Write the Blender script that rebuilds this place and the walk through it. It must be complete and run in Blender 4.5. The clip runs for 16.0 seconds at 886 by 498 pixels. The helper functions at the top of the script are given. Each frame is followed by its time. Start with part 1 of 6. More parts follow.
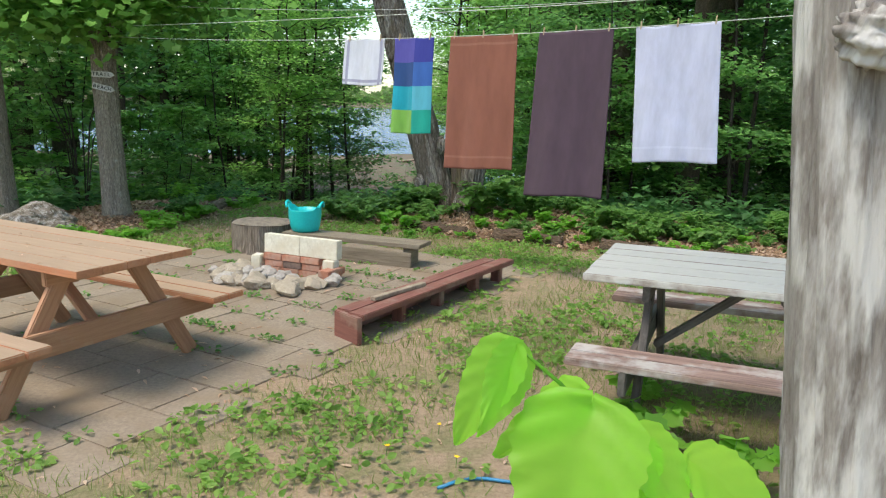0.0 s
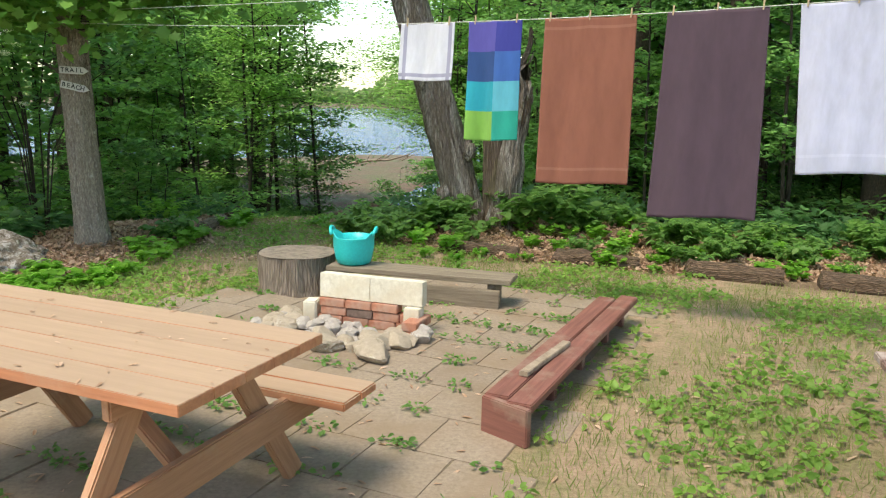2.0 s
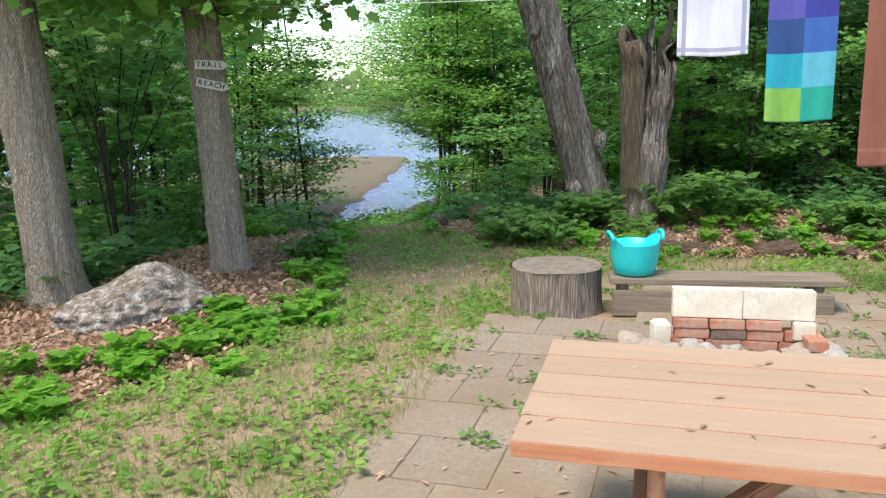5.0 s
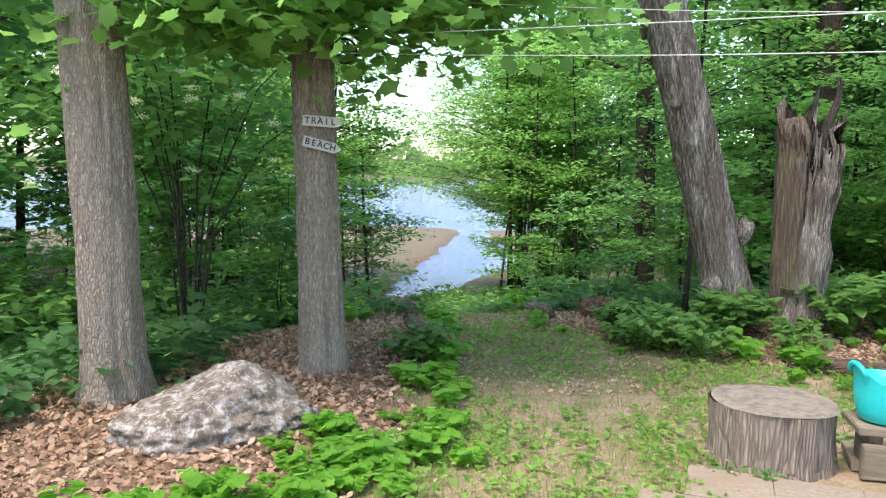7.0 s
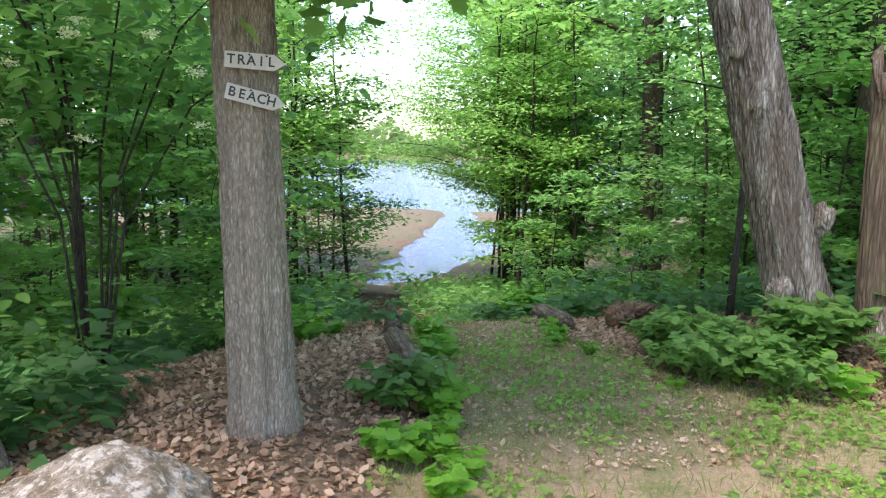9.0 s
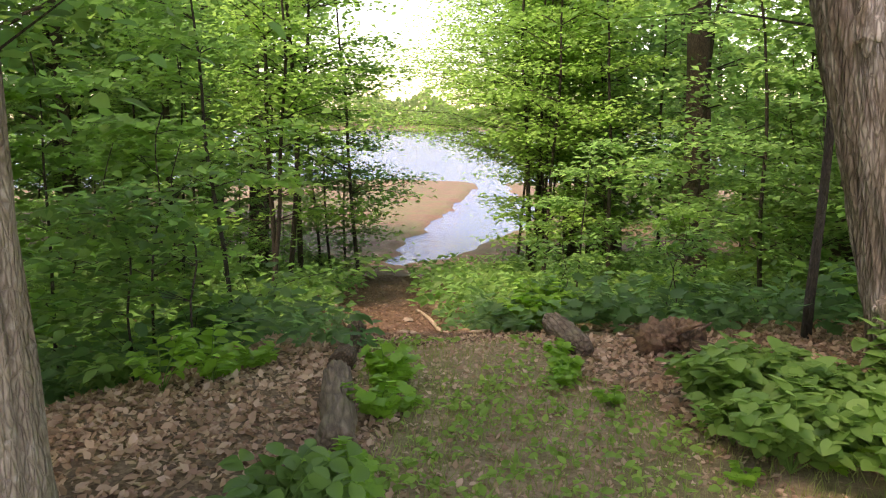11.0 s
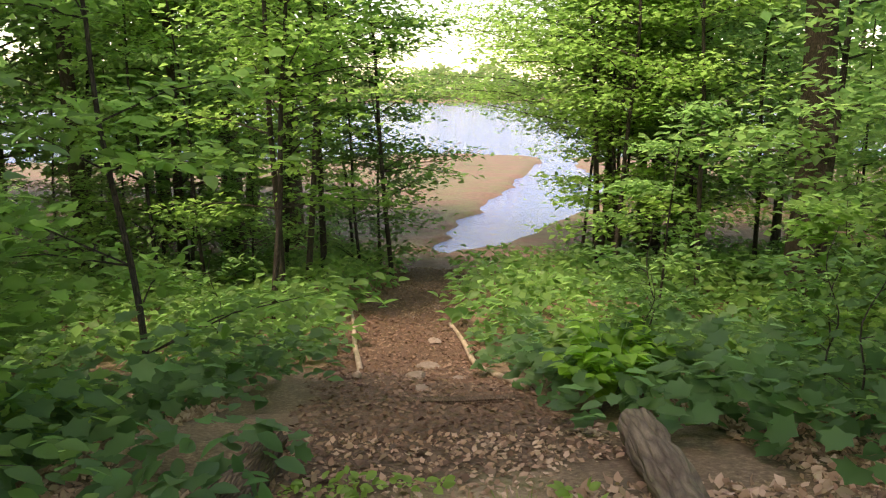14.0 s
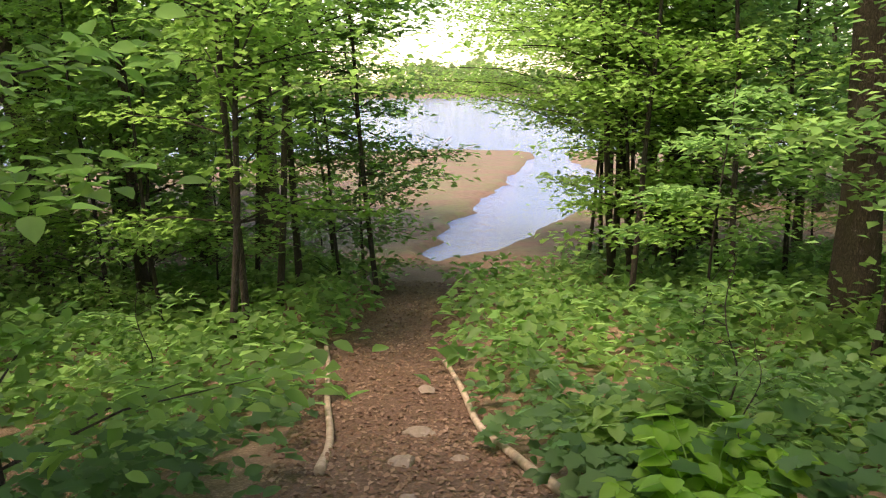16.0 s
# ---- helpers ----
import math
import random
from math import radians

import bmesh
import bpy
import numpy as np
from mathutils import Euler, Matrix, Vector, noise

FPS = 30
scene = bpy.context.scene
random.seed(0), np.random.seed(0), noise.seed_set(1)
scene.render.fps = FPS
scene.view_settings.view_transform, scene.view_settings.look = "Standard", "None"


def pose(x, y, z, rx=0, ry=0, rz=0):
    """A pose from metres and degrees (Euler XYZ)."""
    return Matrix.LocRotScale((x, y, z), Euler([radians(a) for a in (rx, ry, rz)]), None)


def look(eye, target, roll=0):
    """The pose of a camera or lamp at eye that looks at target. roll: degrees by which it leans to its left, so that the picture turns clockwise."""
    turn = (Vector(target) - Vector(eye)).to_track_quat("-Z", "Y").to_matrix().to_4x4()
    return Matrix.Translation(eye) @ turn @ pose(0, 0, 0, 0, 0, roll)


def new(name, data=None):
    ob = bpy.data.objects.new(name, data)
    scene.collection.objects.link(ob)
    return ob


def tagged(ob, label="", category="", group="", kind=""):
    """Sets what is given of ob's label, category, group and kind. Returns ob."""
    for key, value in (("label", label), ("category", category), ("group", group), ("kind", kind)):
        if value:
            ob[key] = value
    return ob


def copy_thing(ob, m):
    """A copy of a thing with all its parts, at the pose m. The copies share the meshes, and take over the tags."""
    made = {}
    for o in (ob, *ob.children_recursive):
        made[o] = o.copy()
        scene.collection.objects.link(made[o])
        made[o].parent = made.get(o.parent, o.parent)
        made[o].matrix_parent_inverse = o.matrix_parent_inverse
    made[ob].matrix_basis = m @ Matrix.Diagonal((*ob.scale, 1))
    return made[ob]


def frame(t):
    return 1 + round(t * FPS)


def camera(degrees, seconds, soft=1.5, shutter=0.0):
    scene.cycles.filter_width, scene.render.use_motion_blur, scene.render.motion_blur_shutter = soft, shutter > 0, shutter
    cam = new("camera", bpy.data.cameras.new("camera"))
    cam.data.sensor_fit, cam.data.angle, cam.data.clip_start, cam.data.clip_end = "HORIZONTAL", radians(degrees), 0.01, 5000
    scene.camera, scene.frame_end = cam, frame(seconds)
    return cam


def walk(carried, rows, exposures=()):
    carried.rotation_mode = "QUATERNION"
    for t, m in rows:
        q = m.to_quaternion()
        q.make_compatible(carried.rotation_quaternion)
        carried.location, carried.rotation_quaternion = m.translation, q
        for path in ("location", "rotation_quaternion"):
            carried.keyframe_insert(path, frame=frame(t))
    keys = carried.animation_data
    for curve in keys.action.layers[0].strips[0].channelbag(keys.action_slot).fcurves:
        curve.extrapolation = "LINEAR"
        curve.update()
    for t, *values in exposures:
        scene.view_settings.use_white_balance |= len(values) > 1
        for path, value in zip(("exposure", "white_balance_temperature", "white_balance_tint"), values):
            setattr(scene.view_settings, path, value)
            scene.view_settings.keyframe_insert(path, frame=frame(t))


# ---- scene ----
cam = camera(60.1, 16.0, 1.2)
METRES, EYE, TILT, LEAN, TURN = 15.2, 1.625, -11.0, -1.5, 0.0
ROWS = [
    (0.0, 0.0, 0.0, 0.0, -0.0, 0.0, -0.0),
    (0.5, -0.0164, 0.0283, 0.0051, 2.36, 0.65, 0.19),
    (1.0, -0.0322, 0.0584, 0.0112, 2.24, 1.25, 1.06),
    (1.5, -0.0513, 0.085, 0.0167, 0.4, 0.55, 1.18),
    (2.0, -0.0802, 0.1029, 0.0204, -4.62, -0.16, 1.38),
    (2.5, -0.111, 0.1216, 0.0231, -6.47, -0.74, 1.97),
    (3.0, -0.1425, 0.1337, 0.0266, -11.95, -0.98, 3.26),
    (3.5, -0.1749, 0.1457, 0.0289, -17.33, -2.05, 5.27),
    (4.0, -0.2069, 0.1599, 0.0307, -18.03, -2.24, 5.54),
    (4.5, -0.2358, 0.1743, 0.0333, -15.8, -1.42, 4.86),
    (5.0, -0.2555, 0.1935, 0.0366, -11.66, -0.7, 5.12),
    (7.5, -0.2901, 0.3145, 0.06, -8.67, 5.37, 1.55),
    (8.0, -0.2848, 0.3448, 0.0635, -8.36, 4.85, 1.28),
    (8.5, -0.281, 0.3751, 0.0679, -8.13, 4.08, 1.41),
    (9.0, -0.2735, 0.4059, 0.0731, -10.14, 3.33, 2.27),
    (11.5, -0.2087, 0.5501, 0.0948, -6.11, 0.38, 2.76),
    (12.0, -0.199, 0.5812, 0.0981, -5.11, -0.76, 3.0),
    (12.5, -0.1934, 0.613, 0.1021, -4.38, -1.51, 2.65),
    (13.0, -0.1861, 0.6431, 0.1069, -4.38, -1.47, 2.46),
    (13.5, -0.178, 0.6731, 0.1119, -3.0, -0.81, 2.02),
    (14.0, -0.1752, 0.706, 0.1149, -2.29, -0.51, 1.93),
    (14.5, -0.1712, 0.7346, 0.1191, -2.26, 0.52, 1.93),
    (15.0, -0.1701, 0.7646, 0.1236, -1.77, 0.1, 1.76),
    (15.5, -0.1714, 0.795, 0.1284, -2.58, -1.16, 2.57),
    (16.0, -0.1705, 0.8239, 0.1335, -3.01, -0.91, 2.89),
]
walk(cam, [(t, pose(0, 0, EYE, TILT, LEAN, TURN) @ pose(METRES * x, METRES * y, METRES * z, 90 + pitch, roll, yaw)) for t, x, y, z, yaw, pitch, roll in ROWS],
     [(0.0, 1.24, 7000, 6), (0.5, 1.38, 7200, 6), (1.0, 1.42, 7300, 6), (2.5, 1.47, 7800, 7), (3.5, 1.44, 7700, 9), (4.5, 1.52, 7100, 11), (5.0, 1.6, 6950, 12), (7.5, 2.05, 6800, 15), (9.2, 2.15, 7000, 18), (11.5, 2.15, 9700, 34), (13.5, 2.12, 9400, 30), (16.0, 2.1, 9200, 30)])

# ---- world, sun, exposure ----
SUN_ELEV, SUN_AZ = 66.0, 235.0
world = bpy.data.worlds.new("sky")
scene.world = world
world.use_nodes = True
wn = world.node_tree
sky = wn.nodes.new("ShaderNodeTexSky")
sky.sky_type = 'NISHITA'
sky.sun_disc = False
sky.sun_elevation = radians(SUN_ELEV)
sky.sun_rotation = radians(SUN_AZ)
sky.air_density, sky.dust_density, sky.ozone_density = 1.0, 1.1, 1.0
wn.links.new(sky.outputs[0], wn.nodes["Background"].inputs[0])
wn.nodes["Background"].inputs[1].default_value = 0.15
sun_data = bpy.data.lights.new("sun", 'SUN')
sun_data.energy, sun_data.angle, sun_data.color = 1.5, radians(24), (1.0, 0.95, 0.86)
sun = new("sun", sun_data)
az, el = radians(SUN_AZ), radians(SUN_ELEV)
sun_dir = Vector((math.sin(az) * math.cos(el), math.cos(az) * math.cos(el), math.sin(el)))
sun.matrix_world = look(sun_dir * 60, (0, 0, 0))


# ---- materials ----
def material(name):
    m = bpy.data.materials.new(name)
    m.use_nodes = True
    nt = m.node_tree
    return m, nt, nt.nodes["Principled BSDF"]


def node(nt, kind, **values):
    n = nt.nodes.new("ShaderNode" + kind)
    for key, v in values.items():
        if key == "op":
            n.operation = v
        else:
            n.inputs[key.replace("_", " ")].default_value = v
    return n


def coords(nt, scale=(1, 1, 1), world_space=False, angle=(0, 0, 0)):
    mp = nt.nodes.new("ShaderNodeMapping")
    mp.inputs["Scale"].default_value = scale
    mp.inputs["Rotation"].default_value = angle
    if world_space:
        g = nt.nodes.new("ShaderNodeNewGeometry")
        nt.links.new(g.outputs["Position"], mp.inputs[0])
    else:
        tc = nt.nodes.new("ShaderNodeTexCoord")
        nt.links.new(tc.outputs["Object"], mp.inputs[0])
    return mp.outputs[0]


def noise_tex(nt, vec, scale, detail=5.0, rough=0.6):
    n = node(nt, "TexNoise", Scale=scale, Detail=detail, Roughness=rough)
    nt.links.new(vec, n.inputs["Vector"])
    return n.outputs["Fac"]


def ramp(nt, fac, stops):
    r = nt.nodes.new("ShaderNodeValToRGB")
    e = r.color_ramp.elements
    while len(e) < len(stops):
        e.new(0.5)
    for el_, (p, c) in zip(e, stops):
        el_.position, el_.color = p, (*c, 1) if len(c) == 3 else c
    nt.links.new(fac, r.inputs[0])
    return r.outputs[0]


def mix(nt, fac, a, b, mode='MIX'):
    m = nt.nodes.new("ShaderNodeMix")
    m.data_type, m.blend_type = 'RGBA', mode
    for v, i in ((fac, 0), (a, 6), (b, 7)):
        if isinstance(v, (int, float)):
            m.inputs[i].default_value = v
        elif isinstance(v, tuple):
            m.inputs[i].default_value = (*v, 1)
        else:
            nt.links.new(v, m.inputs[i])
    return m.outputs[2]


def bump(nt, bsdf, height, strength=0.4, dist=0.02):
    b = node(nt, "Bump", Strength=strength, Distance=dist)
    nt.links.new(height, b.inputs["Height"])
    nt.links.new(b.outputs[0], bsdf.inputs["Normal"])


def surface(name, light, dark, scale=(1, 1, 1), fine=20.0, coarse=3.0, rough=0.85, bumpy=0.4, dist=0.01, stain=None, world_space=False, vary=0.25):
    """Two scales of noise between two colours, stains, bump and a little difference from piece to piece."""
    m, nt, b = material(name)
    v = coords(nt, scale, world_space)
    f = noise_tex(nt, v, fine, 6.0, 0.65)
    c = noise_tex(nt, v, coarse, 4.0)
    col = ramp(nt, f, [(0.3, dark), (0.7, light)])
    if stain:
        col = mix(nt, ramp(nt, c, [(0.45, (0, 0, 0)), (0.7, (1, 1, 1))]), col, stain)
    info = nt.nodes.new("ShaderNodeObjectInfo")
    hsv = nt.nodes.new("ShaderNodeHueSaturation")
    mr = node(nt, "MapRange")
    mr.inputs[3].default_value, mr.inputs[4].default_value = 1 - vary, 1 + vary
    nt.links.new(info.outputs["Random"], mr.inputs[0])
    nt.links.new(mr.outputs[0], hsv.inputs["Value"])
    nt.links.new(col, hsv.inputs["Color"])
    nt.links.new(hsv.outputs[0], b.inputs["Base Color"])
    b.inputs["Roughness"].default_value = rough
    bump(nt, b, f, bumpy, dist)
    return m


def leafy(name, c1, c2, c3, through_light=0.45, rough=0.45):
    """Leaves: green differing leaf by leaf and over larger patches, letting light through."""
    m, nt, b = material(name)
    g = nt.nodes.new("ShaderNodeNewGeometry")
    v = coords(nt, (1, 1, 1), True)
    patch = noise_tex(nt, v, 0.9, 2.0)
    fac = node(nt, "Math", op='MULTIPLY_ADD')
    nt.links.new(g.outputs["Random Per Island"], fac.inputs[0])
    fac.inputs[1].default_value = 0.55
    sub = node(nt, "Math", op='MULTIPLY_ADD')
    nt.links.new(patch, sub.inputs[0])
    sub.inputs[1].default_value, sub.inputs[2].default_value = 0.9, -0.22
    nt.links.new(sub.outputs[0], fac.inputs[2])
    col = ramp(nt, fac.outputs[0], [(0.0, c1), (0.5, c2), (1.0, c3)])
    nt.links.new(col, b.inputs["Base Color"])
    b.inputs["Roughness"].default_value = rough
    b.inputs["Specular IOR Level"].default_value = 0.25
    tr = nt.nodes.new("ShaderNodeBsdfTranslucent")
    bright = nt.nodes.new("ShaderNodeHueSaturation")
    bright.inputs["Value"].default_value, bright.inputs["Saturation"].default_value = 2.6, 0.97
    nt.links.new(col, bright.inputs["Color"])
    nt.links.new(bright.outputs[0], tr.inputs[0])
    mx = nt.nodes.new("ShaderNodeMixShader")
    mx.inputs[0].default_value = through_light
    nt.links.new(b.outputs[0], mx.inputs[1])
    nt.links.new(tr.outputs[0], mx.inputs[2])
    nt.links.new(mx.outputs[0], nt.nodes["Material Output"].inputs[0])
    return m


def bark_mat(name, light, dark, patch, stretch=0.22, fine=26.0, crack=60.0, depth=0.75, patches=(0.6, 4.0, 0.5)):
    """Bark: long plates between dark cracks, fine grain, paler patches."""
    m, nt, b = material(name)
    wob = node(nt, "TexNoise", Scale=6.0, Detail=3.0)
    base = coords(nt, (1, 1, stretch))
    nt.links.new(base, wob.inputs["Vector"])
    sc = node(nt, "VectorMath", op='SCALE')
    sc.inputs["Scale"].default_value = 0.05
    nt.links.new(wob.outputs["Color"], sc.inputs[0])
    add = node(nt, "VectorMath", op='ADD')
    nt.links.new(base, add.inputs[0])
    nt.links.new(sc.outputs[0], add.inputs[1])
    vo = node(nt, "TexVoronoi", Scale=crack)
    vo.feature = 'DISTANCE_TO_EDGE'
    nt.links.new(add.outputs[0], vo.inputs["Vector"])
    plate = ramp(nt, vo.outputs["Distance"], [(0.0, (1 - depth,) * 3), (0.22, (1 - depth * 0.25,) * 3), (0.5, (1, 1, 1))])
    f = noise_tex(nt, base, fine * 1.6, 8.0, 0.75)
    tall, size, at = patches
    c = noise_tex(nt, coords(nt, (1, 1, tall)), size, 5.0)
    col = ramp(nt, f, [(0.3, dark), (0.66, light)])
    col = mix(nt, ramp(nt, c, [(at, (0, 0, 0)), (at + 0.12, (0.8, 0.8, 0.8))]), col, patch)
    col = mix(nt, plate, tuple(x * 0.8 for x in dark), col)
    nt.links.new(col, b.inputs["Base Color"])
    b.inputs["Roughness"].default_value = 0.92
    hgt = mix(nt, 0.35, plate, f)
    bump(nt, b, hgt, 0.9, 0.03)
    return m


def wood_mat(name, light, dark, wear, grain_axis=0, rough=0.75, wear_at=0.55, upper=None):
    """Sawn wood with grain along one axis of the piece, knots and worn patches."""
    m, nt, b = material(name)
    s = [26, 26, 26]
    s[grain_axis] = 1.6
    info = nt.nodes.new("ShaderNodeObjectInfo")
    tc = nt.nodes.new("ShaderNodeTexCoord")
    off = node(nt, "VectorMath", op='ADD')
    sc = node(nt, "VectorMath", op='SCALE')
    comb = nt.nodes.new("ShaderNodeCombineXYZ")
    for i in range(3):
        nt.links.new(info.outputs["Random"], comb.inputs[i])
    nt.links.new(comb.outputs[0], sc.inputs[0])
    sc.inputs["Scale"].default_value = 17.0
    nt.links.new(tc.outputs["Object"], off.inputs[0])
    nt.links.new(sc.outputs[0], off.inputs[1])
    mp = node(nt, "Mapping")
    mp.inputs["Scale"].default_value = s
    nt.links.new(off.outputs[0], mp.inputs[0])
    f = noise_tex(nt, mp.outputs[0], 1.4, 7.0, 0.7)
    c = noise_tex(nt, off.outputs[0], 4.5, 5.0)
    col = ramp(nt, f, [(0.3, dark), (0.65, light)])
    col = mix(nt, ramp(nt, c, [(wear_at, (0, 0, 0)), (wear_at + 0.15, (0.8, 0.8, 0.8))]), col, wear)
    if upper:
        sep = nt.nodes.new("ShaderNodeSeparateXYZ")
        nt.links.new(tc.outputs["Normal"], sep.inputs[0])
        bleached = ramp(nt, f, [(0.3, tuple(x * 0.82 for x in upper)), (0.65, upper)])
        bleached = mix(nt, ramp(nt, c, [(0.4, (0, 0, 0)), (0.7, (0.6, 0.6, 0.6))]), bleached, tuple(x * 0.86 for x in upper))
        col = mix(nt, ramp(nt, sep.outputs["Z"], [(0.7, (0, 0, 0)), (0.9, (1, 1, 1))]), col, bleached)
    hsv = nt.nodes.new("ShaderNodeHueSaturation")
    mr = node(nt, "MapRange")
    mr.inputs[3].default_value, mr.inputs[4].default_value = 0.92, 1.08
    nt.links.new(info.outputs["Random"], mr.inputs[0])
    nt.links.new(mr.outputs[0], hsv.inputs["Value"])
    nt.links.new(col, hsv.inputs["Color"])
    nt.links.new(hsv.outputs[0], b.inputs["Base Color"])
    b.inputs["Roughness"].default_value = rough
    bump(nt, b, f, 0.35, 0.006)
    return m


def cloth_mat(name, colour, rough=0.95):
    m, nt, b = material(name)
    v = coords(nt)
    f = noise_tex(nt, v, 220.0, 2.0)
    c = noise_tex(nt, coords(nt, (1, 1, 0.3)), 9.0, 5.0, 0.65)
    col = mix(nt, ramp(nt, c, [(0.35, (0, 0, 0)), (0.7, (0.6, 0.6, 0.6))]), colour, tuple(x * 0.66 for x in colour))
    nt.links.new(col, b.inputs["Base Color"])
    b.inputs["Roughness"].default_value = rough
    b.inputs["Sheen Weight"].default_value = 0.15
    bump(nt, b, f, 0.5, 0.004)
    tr = nt.nodes.new("ShaderNodeBsdfTranslucent")
    nt.links.new(col, tr.inputs[0])
    mx = nt.nodes.new("ShaderNodeMixShader")
    mx.inputs[0].default_value = 0.25
    nt.links.new(b.outputs[0], mx.inputs[1])
    nt.links.new(tr.outputs[0], mx.inputs[2])
    nt.links.new(mx.outputs[0], nt.nodes["Material Output"].inputs[0])
    return m


def ground_material():
    m, nt, b = material("ground_soil")
    v = coords(nt, (1, 1, 1), True)
    at = nt.nodes.new("ShaderNodeVertexColor")
    at.layer_name = "zone"
    sep = nt.nodes.new("ShaderNodeSeparateColor")
    nt.links.new(at.outputs[0], sep.inputs[0])
    fine = noise_tex(nt, v, 38.0, 8.0, 0.75)
    mid = noise_tex(nt, v, 5.0, 6.0, 0.65)
    big = noise_tex(nt, v, 1.1, 5.0, 0.6)
    litter = ramp(nt, fine, [(0.3, (0.05, 0.032, 0.02)), (0.5, (0.20, 0.13, 0.082)), (0.68, (0.42, 0.31, 0.21))])
    litter = mix(nt, ramp(nt, mid, [(0.4, (0, 0, 0)), (0.62, (0.7, 0.7, 0.7))]), litter, (0.14, 0.095, 0.06))
    dirt = ramp(nt, fine, [(0.3, (0.235, 0.155, 0.10)), (0.7, (0.47, 0.34, 0.235))])
    turf = ramp(nt, fine, [(0.3, (0.105, 0.11, 0.04)), (0.7, (0.26, 0.245, 0.11))])
    cover = ramp(nt, mix(nt, 0.5, mid, big), [(0.44, (0, 0, 0)), (0.6, (0.9, 0.9, 0.9))])
    lawn = mix(nt, cover, dirt, turf)
    mulch = ramp(nt, fine, [(0.3, (0.045, 0.026, 0.017)), (0.55, (0.125, 0.073, 0.047)), (0.72, (0.30, 0.20, 0.14))])
    mud = mix(nt, ramp(nt, noise_tex(nt, coords(nt, (0.5, 1, 1), True), 0.9, 8.0, 0.75), [(0.42, (0, 0, 0)), (0.6, (1, 1, 1))]), (0.17, 0.105, 0.072), (0.105, 0.125, 0.05))
    mud = mix(nt, ramp(nt, mid, [(0.46, (0, 0, 0)), (0.66, (0.8, 0.8, 0.8))]), mud, (0.085, 0.055, 0.04))
    col = mix(nt, sep.outputs[0], litter, lawn)
    col = mix(nt, sep.outputs[1], col, mulch)
    col = mix(nt, sep.outputs[2], col, mud)
    nt.links.new(col, b.inputs["Base Color"])
    b.inputs["Roughness"].default_value = 0.95
    bump(nt, b, fine, 0.7, 0.03)
    return m


def rock_mat(name, base, dark, pale, spots=0.52, finer=1.0):
    m, nt, b = material(name)
    v = coords(nt)
    f = noise_tex(nt, v, 30.0, 8.0, 0.7)
    c = noise_tex(nt, v, 6.5 * finer, 7.0, 0.75)
    d = noise_tex(nt, v, 5.0 * finer, 10.0, 0.85)
    col = ramp(nt, f, [(0.3, tuple(x * 0.7 for x in base)), (0.7, base)])
    col = mix(nt, ramp(nt, c, [(spots, (0, 0, 0)), (spots + 0.06, (1, 1, 1))]), col, pale)
    col = mix(nt, ramp(nt, d, [(spots, (0, 0, 0)), (spots + 0.05, (0.9, 0.9, 0.9))]), col, dark)
    nt.links.new(col, b.inputs["Base Color"])
    b.inputs["Roughness"].default_value = 0.9
    bump(nt, b, mix(nt, 0.5, f, d), 0.8, 0.025)
    return m


M = {}
M["ground"] = ground_material()
M["bark_grey"] = bark_mat("bark_grey", (0.47, 0.405, 0.335), (0.16, 0.124, 0.094), (0.56, 0.52, 0.47), 0.28, 34.0, 62.0, 0.52, (0.7, 22.0, 0.58))
M["bark_old"] = bark_mat("bark_old", (0.38, 0.315, 0.26), (0.105, 0.08, 0.06), (0.54, 0.49, 0.44), 0.12, 26.0, 42.0, 0.66, (0.25, 7.0, 0.48))
M["bark_dark"] = bark_mat("bark_dark", (0.17, 0.13, 0.095), (0.045, 0.033, 0.024), (0.12, 0.10, 0.07))
M["bark_pale"] = bark_mat("bark_pale", (0.44, 0.40, 0.37), (0.12, 0.095, 0.08), (0.74, 0.71, 0.68), 0.14, 9.0, 11.0, 0.30, (0.22, 9.0, 0.47))
M["bark_twig"] = bark_mat("bark_twig", (0.10, 0.08, 0.06), (0.03, 0.024, 0.018), (0.09, 0.08, 0.06))
M["rot_wood"] = bark_mat("rot_wood", (0.27, 0.175, 0.115), (0.06, 0.04, 0.027), (0.17, 0.10, 0.065), 0.15, 30.0)
M["log_bark"] = bark_mat("log_bark", (0.31, 0.23, 0.17), (0.09, 0.06, 0.042), (0.22, 0.19, 0.10), 0.13, 22.0, 24.0, 0.7)
M["stump_bark"] = bark_mat("stump_bark", (0.42, 0.34, 0.275), (0.14, 0.105, 0.08), (0.33, 0.27, 0.22), 0.12, 20.0, 44.0, 0.6)
M["rust_lichen"] = surface("rust_lichen", (0.55, 0.26, 0.10), (0.33, 0.15, 0.07), fine=60, coarse=12)
M["root_soil"] = surface("root_soil", (0.30, 0.175, 0.105), (0.075, 0.044, 0.028), fine=26, coarse=7, stain=(0.10, 0.065, 0.045), bumpy=0.9, dist=0.03)
M["stump_top"] = surface("stump_top", (0.22, 0.18, 0.145), (0.09, 0.072, 0.058), fine=24, coarse=6, stain=(0.20, 0.16, 0.13))
M["branch"] = surface("dead_branch", (0.42, 0.34, 0.26), (0.21, 0.155, 0.11), (1, 1, 1), 14, 4)
M["cedar"] = wood_mat("stained_cedar", (0.55, 0.225, 0.115), (0.39, 0.15, 0.078), (0.48, 0.25, 0.15), wear_at=0.5, upper=(0.395, 0.272, 0.188))
